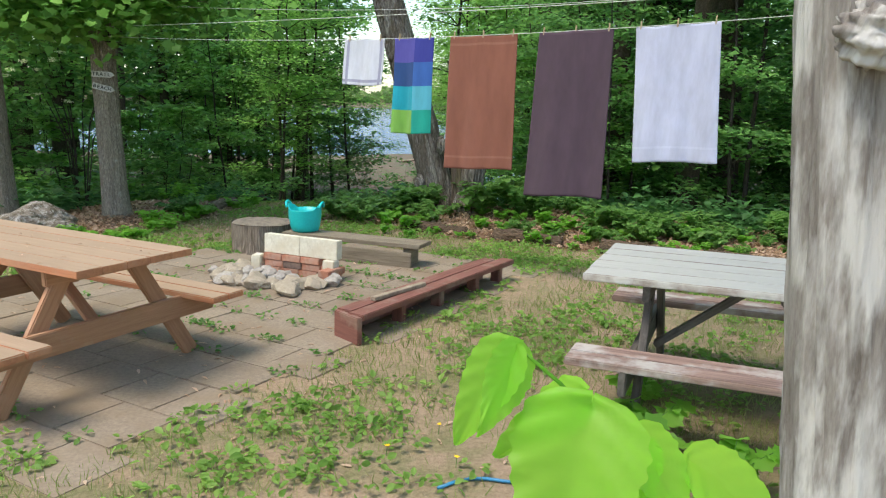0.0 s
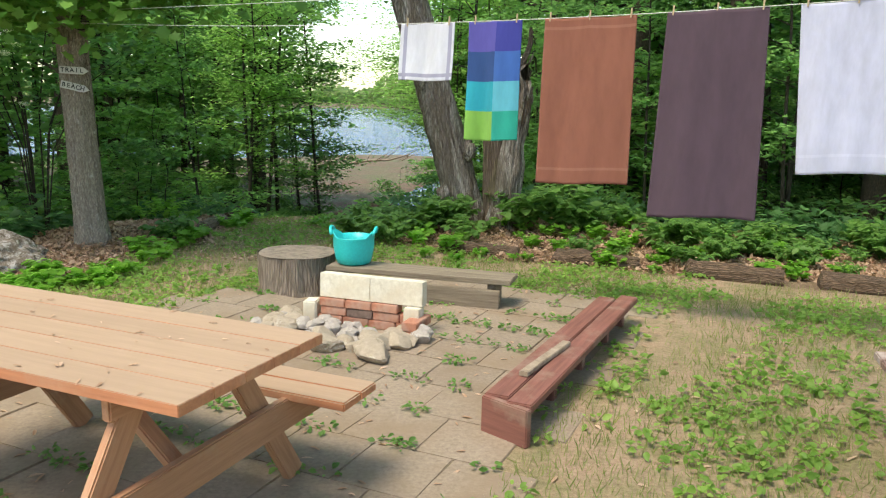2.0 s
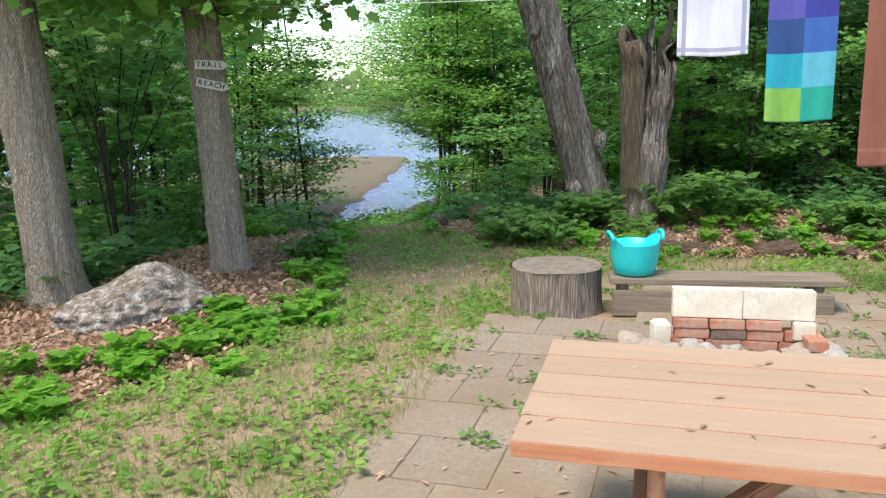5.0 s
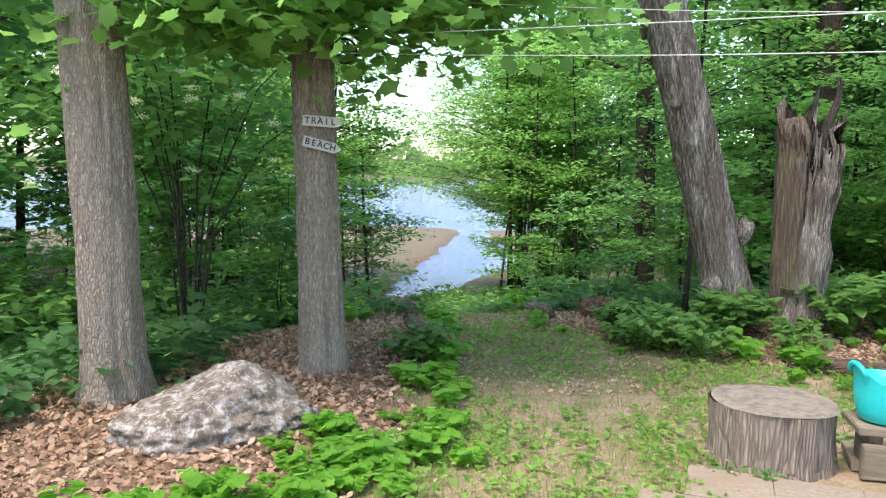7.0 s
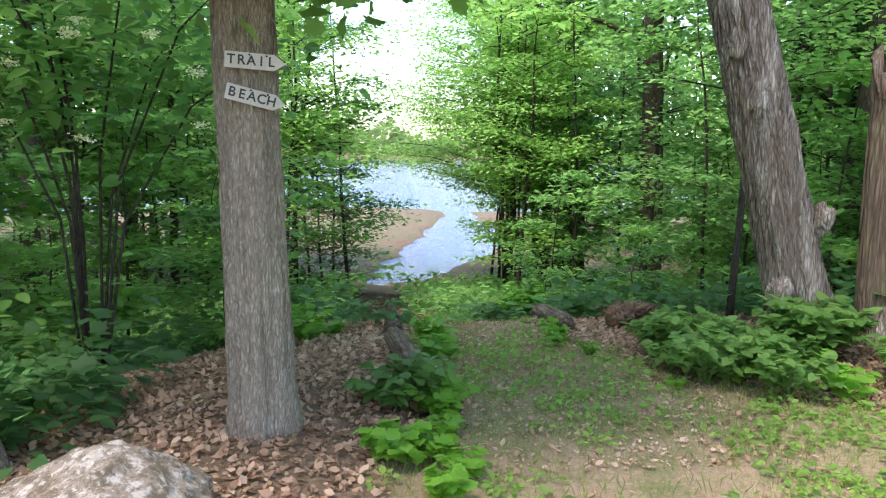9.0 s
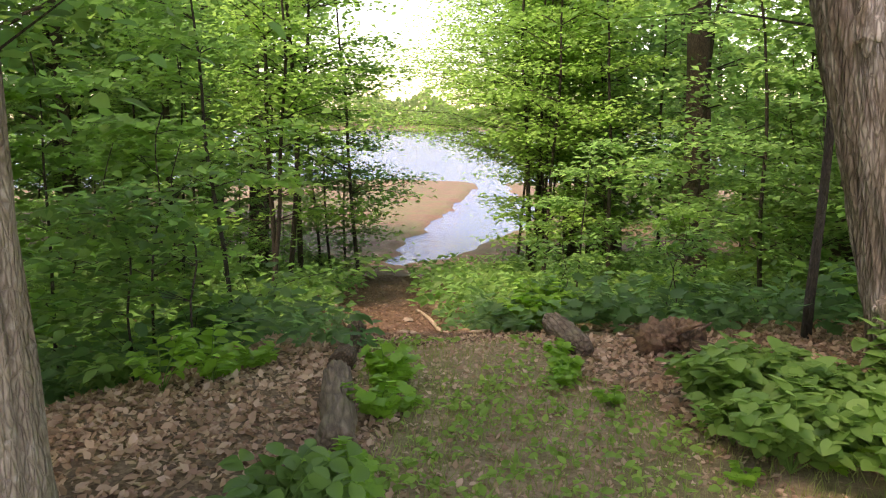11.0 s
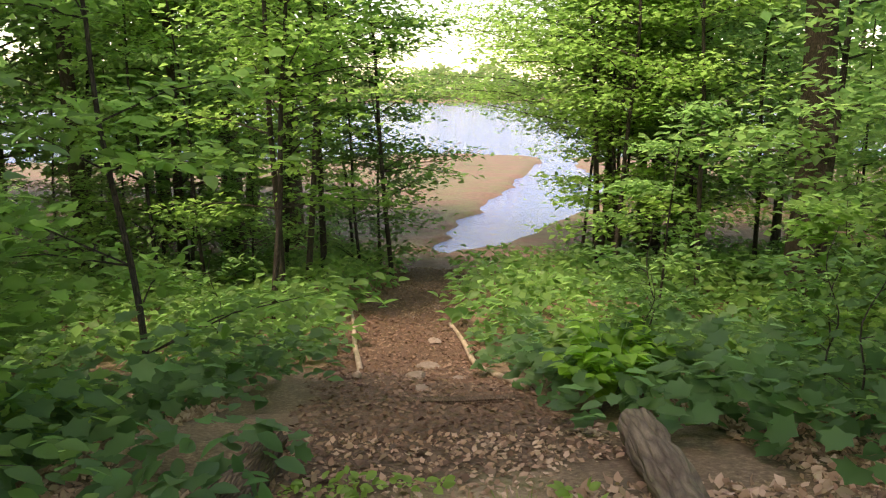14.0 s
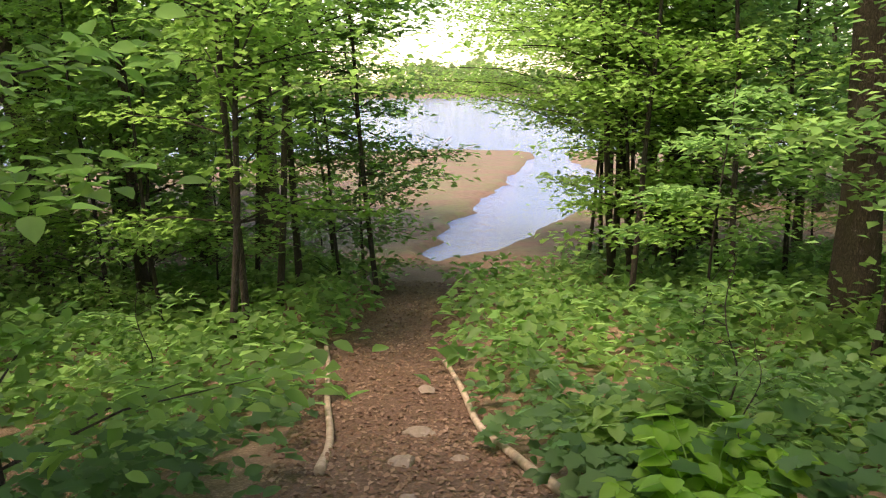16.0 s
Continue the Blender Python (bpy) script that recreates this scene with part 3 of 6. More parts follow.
T1 = Vector((-2.415, 4.42, 0.0))
picnic_table("picnic_table", pose(T1.x, T1.y, 0.008, 0, 0, -28.0), 1.86, 0.75, 0.745, 0.66, 0.415,
             (M["cedar"], M["cedar"], M["cedar_edge"], M["cedar_edge"]), "brown-stained wooden picnic table with attached benches, strewn with fallen leaf bits", edge=0.0022)
picnic_table("picnic_table", pose(1.825, 3.885, 0.0, 0, 0, -22.0), 1.97, 0.96, 0.78, 0.67, 0.43,
             (M["grey_wood"], M["grey_peel"], M["dark_leg"], M["dark_leg"]), "weathered grey picnic table with peeling paint, on bare grass")

# low red bench beside the paving
RB = root("low_bench", pose(-0.03, 5.99, 0, 0, 0, 59.2), "low red-painted timber bench, worn, on short posts", "bench")
for i, y in enumerate((-0.075, 0.075)):
    beam((-1.15 + 0.05 * i, y * 0.9 - 0.012, 0.178), (1.18 - 0.12 * i, y * 0.9 - 0.012, 0.178), 0.128, 0.045, M["red_paint"], RB, "seat_board", seed=i)
beam((-1.07, 0.115, 0.079), (1.03, 0.115, 0.079), 0.035, 0.15, M["red_paint"], RB, "side_board", twist=Vector((0, 1, 0)))
beam((-1.185, -0.145, 0.095), (-1.10, 0.122, 0.095), 0.04, 0.19, M["red_paint"], RB, "end_board", twist=Vector((1, 0, 0)))
for x in (-0.55, 0.0, 0.6, 1.05):
    beam((x, -0.03, -0.02), (x, -0.03, 0.155), 0.09, 0.07, M["red_paint"], RB, "post", twist=Vector((0, 1, 0)))
part("loose_stick", board(0.62, 0.05, 0.028, bevel=0.004), M["branch"], None, where=pose(-0.29, 5.56, 0.2165, 0, 0, 55))
tagged(bpy.data.objects["loose_stick"], "short grey stick of split wood on the red bench", "stick")

# grey plank bench behind the fire ring
BB = root("plank_bench", pose(-0.93, 7.60, -0.028, 0, 0, -21.5), "weathered grey plank bench with a low front board", "bench")
beam((-0.76, 0.13, 0.243), (0.80, 0.13, 0.243), 0.31, 0.04, M["old_plank"], BB, "seat_board", seed=4)
beam((-0.74, -0.02, 0.09), (0.72, -0.02, 0.09), 0.05, 0.18, M["old_plank"], BB, "front_board", twist=Vector((0, 1, 0)), seed=8)
for x in (-0.66, 0.64):
    beam((x, 0.03, 0.111), (x, 0.26, 0.111), 0.07, 0.223, M["old_plank"], BB, "end_block", twist=Vector((1, 0, 0)), seed=x)


def stump():
    r0, h = 0.315, 0.40
    st = root("tree_stump", pose(-1.91, 8.20, -0.115), "thick sawn log stump with furrowed grey bark", "stump")
    pts = [(0, 0, h * k / 14) for k in range(15)]
    rad = [r0 * (1.08 - 0.08 * min(1, k / 4)) for k in range(15)]
    part("bark", tube(pts, rad, 72, 0.017, 3.0, cap=False, freq=24, along=2.0), M["stump_bark"], st, smooth=True)
    bm = bmesh.new()
    rings = [bm.verts.new((0, 0, h + 0.004))]
    prev = None
    for j in range(1, 7):
        ring = [bm.verts.new((math.cos(a) * r0 * j / 5.75, math.sin(a) * r0 * j / 5.75, h + 0.004 * math.sin(j * 2.2 + a * 3))) for a in [2 * math.pi * k / 48 for k in range(48)]]
        for k in range(48):
            if prev is None:
                bm.faces.new((rings[0], ring[k], ring[(k + 1) % 48]))
            else:
                bm.faces.new((prev[k], ring[k], ring[(k + 1) % 48], prev[(k + 1) % 48]))
        prev = ring
    part("cut_face", bm, M["stump_top"], st, "sawn end grain, weathered")
    return st


stump()


def tub():
    """Flexible tub with two raised handles."""
    t = root("tub", pose(-1.415, 7.95, 0.2355), "bright turquoise flexible plastic tub on the plank bench", "tub")
    bm = bmesh.new()
    n = 64
    prof = [(0.0, 0.004), (0.10, 0.0), (0.135, 0.012), (0.150, 0.06), (0.166, 0.15), (0.170, 0.240), (0.173, 0.252), (0.163, 0.252), (0.157, 0.15), (0.141, 0.06), (0.12, 0.02), (0.0, 0.016)]
    rings = []
    for j, (r, z) in enumerate(prof):
        ring = []
        for k in range(n):
            a = 2 * math.pi * k / n
            lift = max(0.0, abs(math.cos(a)) - 0.72) / 0.28
            rim = max(0.0, (z - 0.15) / 0.11)
            dz = rim * (0.040 * lift ** 0.8 - 0.018 * (1 - lift))
            sq = 1 + 0.03 * math.cos(2 * a)
            ring.append(bm.verts.new((r * math.cos(a) * sq, r * math.sin(a) * (2 - sq), z + dz)))
        rings.append(ring)
    for r0, r1 in zip(rings, rings[1:]):
        for k in range(n):
            bm.faces.new((r0[k], r0[(k + 1) % n], r1[(k + 1) % n], r1[k]))
    bmesh.ops.remove_doubles(bm, verts=bm.verts, dist=0.0005)
    bm.normal_update()
    part("bowl", bm, M["teal"], t, smooth=True)
    for s in (-1, 1):
        pts = [(s * (0.172 + 0.018 * math.sin(math.pi * k / 8)), 0.075 * math.cos(math.pi * k / 8), 0.255 + 0.055 * math.sin(math.pi * k / 8)) for k in range(9)]
        part("handle", tube(pts, [0.014] * 9, 8), M["teal"], t, smooth=True)
    t.matrix_basis = pose(-1.415, 7.95, 0.2355, 0, 0, -8)


tub()


# ---- fire ring ----
FP = pose(-1.26, 6.87, 0.008, 0, 0, -24.5)
wall = root("fire_ring_wall", FP, "low wall of red bricks under two white concrete blocks", "brick wall")
for i in range(4):
    part("brick", board(0.198, 0.10, 0.06, bevel=0.005, cuts=1, rough=0.003, seed=i), M["brick"], wall, where=pose(-0.31 + 0.205 * i, 0.0, 0.03, 0, 0, random.uniform(-2, 2)))
    part("brick", board(0.198, 0.10, 0.06, bevel=0.005, cuts=1, rough=0.003, seed=i + 7), M["brick"] if i != 1 else M["soot"], wall, where=pose(-0.28 + 0.205 * i, 0.005, 0.093, 0, 0, random.uniform(-2, 2)))
for i in range(3):
    part("brick", board(0.198, 0.10, 0.058, bevel=0.005, cuts=1, rough=0.003, seed=i + 17), M["brick"], wall, where=pose(-0.29 + 0.205 * i, 0.0, 0.155, 0, 0, random.uniform(-2, 2)))
part("brick", board(0.115, 0.10, 0.10, bevel=0.005, cuts=1, rough=0.003), M["concrete"], wall, where=pose(0.335, -0.03, 0.135))
part("brick", board(0.20, 0.11, 0.06, bevel=0.005, cuts=1, rough=0.003), M["brick"], wall, where=pose(0.375, -0.12, 0.03, 0, 0, 88))
part("brick", board(0.20, 0.11, 0.06, bevel=0.005, cuts=1, rough=0.003), M["brick"], wall, where=pose(0.375, -0.115, 0.093, 0, 0, 91))
for i in range(2):
    part("concrete_block", board(0.394, 0.09, 0.172, bevel=0.003, cuts=2, rough=0.002, seed=i), M["concrete"], wall, where=pose(-0.197 + 0.3955 * i, 0.02, 0.272, -3, 0, 0.3 * i))
part("concrete_block", board(0.10, 0.12, 0.16, bevel=0.01, cuts=1, rough=0.003), M["concrete"], wall, where=pose(-0.46, -0.03, 0.08, 0, 0, 12))
rng = np.random.default_rng(3)
for k in range(26):
    a = math.pi * (1.02 + 0.98 * k / 25)
    rr = rng.uniform(0.40, 0.56)
    s = rng.uniform(0.05, 0.095)
    x, y = -0.17 + rr * 1.1 * math.cos(a), -0.10 + rr * 1.0 * math.sin(a)
    p = FP @ Vector((x, y, 0))
    o = part("fire_stone", lump(s, (1.25, 1.0, 0.75), k * 1.3, 3, 0.3, 1.2, True), M["stone"] if k % 3 else M["ash_stone"], None, where=pose(p.x, p.y, s * 0.5, rng.uniform(-15, 15), rng.uniform(-15, 15), rng.uniform(0, 360)))
    tagged(o, "rounded tan field stone edging the fire ring", "stone", "fire ring stones")
for k in range(30):
    a, rr = rng.uniform(math.pi, 2 * math.pi), rng.uniform(0.05, 0.38)
    s = rng.uniform(0.03, 0.065)
    p = FP @ Vector((-0.13 + rr * math.cos(a), -0.14 + rr * 0.85 * math.sin(a), 0))
    o = part("ash_stone", lump(s, (1.2, 1.0, 0.8), k * 2.1 + 50, 2, 0.3, 1.3, True), M["ash_stone"], None, where=pose(p.x, p.y, s * 0.6 + rng.uniform(0, 0.03), rng.uniform(-30, 30), rng.uniform(-30, 30), rng.uniform(0, 360)))
    tagged(o, "small ash-grey broken stone in the fire ring", "stone", "fire pit stones")
for x, y, s, z in ((0.30, -0.62, 0.125, 0.075), (-0.34, -0.55, 0.12, 0.06), (0.22, -0.42, 0.12, 0.07), (0.36, -0.34, 0.10, 0.06), (-0.52, -0.2, 0.11, 0.06), (-0.62, -0.05, 0.10, 0.06)):
    p = FP @ Vector((x, y, 0))
    o = part("fire_stone", lump(s, (1.2, 0.9, 0.55), s * 60, 3, 0.25, 1.0, True), M["stone"], None, where=pose(p.x, p.y, z * 0.7, 5, -8, s * 900))
    tagged(o, "large flat tan field stone at the fire ring", "stone", "fire ring stones")

# ---- clothesline and laundry ----
LA, LB = Vector((-4.2, 9.86, 2.295)), Vector((4.6, 5.18, 2.50))


def line_at(x, sag=0.17):
    k = (x - LA.x) / (LB.x - LA.x)
    p = LA.lerp(LB, k)
    p.z -= sag * 4 * k * (1 - k)
    return p


clothes_line = root("clothesline", pose(LA.x, LA.y, LA.z), "pale cord clothesline loop running from a pulley on a tree", "clothesline")
for dz, sag in ((0.0, 0.17), (0.12, 0.06)):
    pts = []
    for k in range(33):
        q = line_at(LA.x + (LB.x - LA.x) * k / 32, sag) - LA
        q.z += dz
        pts.append(q)
    part("cord", tube(pts, [0.0032] * 33, 6), M["rope"], clothes_line)
far_line = root("clothesline", pose(-4.1, 10.0, 2.55), "thin far clothesline cord strung between trees", "clothesline")
part("cord", tube([Vector((9.2 * k / 20, -2.2 * k / 20, 0.16 - 0.9 * (k / 20) * (1 - k / 20) + 0.35 * k / 20)) for k in range(21)], [0.003] * 21, 6), M["rope"], far_line)


def towel(name, x0, x1, drop, colour_mats, label, seed, nx=44, nz=60, pattern=None, flare=0.0, lean=0.05, skew=0.0):
    """A towel pegged over the line: a folded-over top, hanging folds, a hem."""
    a, b = line_at(x0), line_at(x1)
    w = (b - a).length
    along = (b - a) / w
    out = Vector((along.y, -along.x, 0)).normalized()
    base = root(name, pose(a.x, a.y, a.z), label, "towel", "laundry on the line")
    bm = bmesh.new()
    grid = []
    for j in range(nz + 1):
        v = j / nz
        row = []
        for i in range(nx + 1):
            u = i / nx
            fold = 0.017 * math.sin(u * 9 + seed) * v ** 0.5 + 0.010 * math.sin(u * 17 + seed * 2 + v * 1.3) * v + 0.02 * noise.noise(Vector((u * 2.2, v * 1.4, seed)))
            sagz = -0.008 * math.sin(math.pi * ((u * 2) % 1)) * (1 - v) ** 2
            spread = 1 + flare * v
            p = along * (w * (0.5 + (u - 0.5) * spread) + skew * v) + out * (fold + lean * v) + Vector((0, 0, -drop * v + sagz + 0.006 * math.sin(u * 6 + seed) * v))
            row.append(bm.verts.new(p))
        grid.append(row)
    for j in range(nz):
        for i in range(nx):
            f = bm.faces.new((grid[j][i], grid[j + 1][i], grid[j + 1][i + 1], grid[j][i + 1]))
            f.material_index = pattern(i / nx, j / nz) if pattern else 0
            f.smooth = True
    cloth = part("cloth", bm, colour_mats, base)
    so = cloth.modifiers.new("thick", 'SOLIDIFY')
    so.thickness, so.offset = 0.006, 0.0
    for u in (0.06, 0.5, 0.94) if w > 0.5 else (0.12, 0.9):
        q = along * (w * u)
        pg = root("clothes_peg", pose(a.x + q.x, a.y + q.y, line_at(a.x + q.x).z), "small wooden clothes peg on the line", "clothes peg", "clothes pegs")
        for s in (-1, 1):
            part("prong", board(0.011, 0.007, 0.07, bevel=0.0015, cuts=0, rough=0), M["peg"], pg, where=pose(out.x * 0.007 * s, out.y * 0.007 * s, 0.012, 0, 4 * s, math.degrees(math.atan2(along.y, along.x))))
    return base


white_t, white_s = cloth_mat("white_cloth", (0.74, 0.75, 0.84)), cloth_mat("grey_stripe", (0.42, 0.42, 0.56))
rust_t, rust_s = cloth_mat("rust_terry", (0.33, 0.125, 0.085)), cloth_mat("rust_band", (0.40, 0.17, 0.12))
plum_t = cloth_mat("plum_terry", (0.105, 0.065, 0.092))
lilac_t, lilac_s = cloth_mat("lilac_terry", (0.66, 0.67, 0.84)), cloth_mat("lilac_band", (0.72, 0.73, 0.9))
checks = [cloth_mat("check_" + n, c) for n, c in (("violet", (0.12, 0.11, 0.46)), ("navy", (0.05, 0.06, 0.36)), ("deep", (0.03, 0.09, 0.28)), ("blue", (0.05, 0.16, 0.52)),
                                                   ("aqua", (0.01, 0.42, 0.55)), ("sky", (0.12, 0.53, 0.68)), ("lime", (0.26, 0.55, 0.11)), ("green", (0.01, 0.42, 0.33)))]
towel("tea_towel", -1.02, -0.60, 0.46, [white_t, white_s], "small white tea towel with a grey border stripe", 1.0, 48, 48,
      lambda u, v: 1 if (0.06 < u < 0.12 or 0.88 < u < 0.94 or 0.86 < v < 0.92) else 0, 0.0)
towel("beach_towel", -0.49, -0.10, 0.93, checks, "narrow towel in blue, aqua and lime checks", 2.2, 40, 64, lambda u, v: 2 * min(3, int(v * 4)) + (1 if u > 0.5 else 0))
towel("bath_towel", 0.06, 0.67, 1.25, [rust_t, rust_s], "rust-brown terry bath towel hanging on the line", 3.1, 48, 60, lambda u, v: 1 if (0.035 < v < 0.06 or 0.885 < v < 0.905) else 0, 0.03)
towel("bath_sheet", 0.86, 1.46, 1.46, [plum_t], "large dark plum terry bath sheet on the line", 4.4, 48, 64, None, 0.10, lean=0.16)
towel("bath_towel", 1.63, 2.24, 1.14, [lilac_t, lilac_s], "pale lilac-white terry bath towel on the line", 5.3, 48, 60, lambda u, v: 1 if 0.88 < v < 0.9 else 0, 0.02, lean=0.10, skew=0.075)


# ---- trees of the yard ----
def trunk_line(base, top, n, wob=0.05, seed=0.0, bow=(0, 0)):
    b, t = Vector(base), Vector(top)
    out = []
    for k in range(n + 1):
        f = k / n
        p = b.lerp(t, f)
        p.x += bow[0] * math.sin(math.pi * f) + wob * noise.noise(Vector((f * 3, seed, 0))) * f
        p.y += bow[1] * math.sin(math.pi * f) + wob * noise.noise(Vector((f * 3, seed, 7))) * f
        out.append(p)
    return out


def crown_leaves(rng, centres, spread, per):
    c = np.repeat(np.asarray(centres, float), per, axis=0)
    off = rng.normal(size=c.shape) * np.asarray(spread)
    return c + off


def big_tree(name, base, top, r0, r1, mat, label, seed, sides=72, ridge=0.017, rings=90, limbs=(), crown=None, flare=0.35, freq=18):
    """A yard tree: furrowed trunk with root flare, limbs and a crown high above."""
    bx, by, bz = base
    t = root(name, pose(bx, by, bz), label, "tree")
    top_l = Vector(top) - Vector(base)
    pts = trunk_line((0, 0, -0.12), top_l, rings, 0.14, seed)
    rad = []
    for k in range(rings + 1):
        z = pts[k].z
        rad.append((r0 + (r1 - r0) * k / rings) * (1 + flare * math.exp(-max(z, 0) / 0.16)))
    part("trunk", tube(pts, rad, sides, ridge, seed * 3.3, freq=freq), mat, t, smooth=True)
    rng = np.random.default_rng(int(seed * 10))
    tips = []
    for f, dx, dy, dz, r in limbs:
        p = pts[int(f * rings)]
        q = p + Vector((dx, dy, dz))
        mid = p.lerp(q, 0.5) + Vector((0, 0, 0.12 * abs(dz) + 0.05))
        part("limb", tube([p, p.lerp(mid, 0.5) + Vector((0, 0, .03)), mid, mid.lerp(q, 0.5), q], [r, r * 0.85, r * 0.65, r * 0.45, r * 0.2], 10), mat, t, smooth=True)
        tips += [mid, mid.lerp(q, 0.5), q]
    if crown:
        n, size, leaf_m, spread, template = crown
        pos = crown_leaves(rng, [tuple(p) for p in tips], spread, max(1, n // len(tips)))
        me = scatter_mesh("crown", template, pos, rand_dirs(rng, len(pos), 0.45), headings(rng, len(pos)), rng.uniform(0.7, 1.2, len(pos)) * size, leaf_m)
        ob = new("crown", me)
        ob.parent = t
    return t


up_limbs = ((0.8, 1.8, 0.5, 1.6, 0.07), (0.85, -1.6, 0.9, 1.8, 0.07), (0.9, 0.4, -1.9, 1.4, 0.07), (0.95, -0.6, 1.6, 2.0, 0.07), (0.98, 0.8, 0.6, 2.6, 0.06))
big_tree("maple_tree", (-5.78, 10.0, gz(-5.78, 10.0)), (-6.2, 10.1, 8.0), 0.205, 0.15, M["bark_grey"], "tall maple with grey-brown furrowed bark beside the boulder", 1.1,
         limbs=up_limbs, crown=(2600, 0.17, M["leaf_mid"], (0.9, 0.9, 0.6), MAPLE))
big_tree("maple_tree", (-4.34, 10.22, gz(-4.34, 10.22)), (-4.72, 10.3, 8.0), 0.15, 0.115, M["bark_grey"], "slim maple with two wooden signs nailed to its trunk", 2.3,
         limbs=((0.39, 1.1, -0.6, 0.05, 0.03), (0.36, -0.9, 0.1, 0.15, 0.035), (0.37, 0.6, -0.5, 0.05, 0.03), (0.38, -0.5, -0.9, 0.1, 0.03), (0.4, -1.5, -0.6, 0.3, 0.03), (0.37, 1.5, -0.2, -0.1, 0.03), (0.36, -0.8, -0.5, -0.35, 0.022), (0.36, 0.55, -0.6, -0.3, 0.022), (0.37, -0.3, -0.7, -0.25, 0.02)) + up_limbs, crown=(8200, 0.13, M["leaf_light"], (0.42, 0.42, 0.18), MAPLE))
big_tree("leaning_tree", (0.07, 11.95, gz(0.07, 11.95)), (-2.3, 12.2, 8.0), 0.232, 0.135, M["bark_old"], "leaning old maple with pale flaking bark", 3.7, ridge=0.034, sides=110, rings=130, freq=20, flare=0.2,
         limbs=up_limbs, crown=(2600, 0.17, M["leaf_mid"], (0.9, 0.9, 0.6), MAPLE))
big_tree("birch_tree", (1.25, 1.96, 0.0), (0.62, 2.1, 7.0), 0.185, 0.13, M["bark_pale"], "tree with pale grey flaking bark, close to the walk", 5.9, ridge=0.014, sides=96, rings=140, freq=22,
         limbs=up_limbs, crown=(900, 0.17, M["leaf_light"], (0.9, 0.9, 0.6), MAPLE))


lean = bpy.data.objects["leaning_tree"]
LB0 = Vector((0.07, 11.95, gz(0.07, 11.95)))
for kx, ky, kz, ks, sq in ((-0.64, 11.80, 1.90, 0.085, (0.8, 0.7, 1.5)), (-0.78, 11.95, 2.35, 0.12, (0.75, 0.9, 1.5)), (-0.33, 11.80, 0.36, 0.10, (0.9, 0.9, 1.1)), (0.0, 11.80, 0.95, 0.09, (0.9, 0.8, 1.3))):
    bm = lump(ks, sq, kz * 5.3, 4, 0.5, 1.5)
    for v in bm.verts:
        v.co += v.co.normalized() * 0.02 * noise.noise(Vector((v.co.x * 25, v.co.y * 25, v.co.z * 8)))
    part("knot", bm, M["bark_old"], lean, "swollen knot in the bark", smooth=True, where=Matrix.Translation(Vector((kx, ky, kz)) - LB0))

burl = bpy.data.objects["birch_tree"]
bm = lump(0.085, (1.15, 0.6, 0.8), 3.3, 5, 0.5, 1.6)
for v in bm.verts:
    v.co += v.co.normalized() * 0.018 * noise.noise(Vector((v.co.x * 12, v.co.y * 12, v.co.z * 50)))
part("burl", bm, M["bark_pale"], burl, "knotted pale burl", smooth=True, where=pose(-0.25, -0.15, 1.80, 0, 20, -25))
for x, z, s_ in ((-0.10, 1.38, 0.016), (-0.065, 1.10, 0.015), (-0.13, 1.15, 0.011), (-0.26, 1.92, 0.014)):
    part("rust_patch", lump(s_, (0.9, 0.45, 1.6), z * 7, 3, 0.3, 1.5), M["rust_lichen"], burl, "orange-brown scar in the bark", smooth=True, where=pose(x - 0.02, -0.172 + 0.12 * abs(x + 0.12), z, 0, 0, -25))


def torn(bm, z0, amount, seed, freq=3.0):
    """Break the top of a trunk into uneven splinters."""
    for v in bm.verts:
        if v.co.z > z0:
            a = math.atan2(v.co.y, v.co.x)
            n = noise.noise(Vector((math.cos(a) * freq, math.sin(a) * freq, seed))) + 0.5 * noise.noise(Vector((math.cos(a) * freq * 3, math.sin(a) * freq * 3, seed + 4)))
            v.co.z += (v.co.z - z0) * amount * n
            k = (v.co.z - z0) * 0.25
            v.co.x += k * noise.noise(v.co * 5)
            v.co.y += k * noise.noise(v.co * 5 + Vector((9, 0, 0)))
    return bm


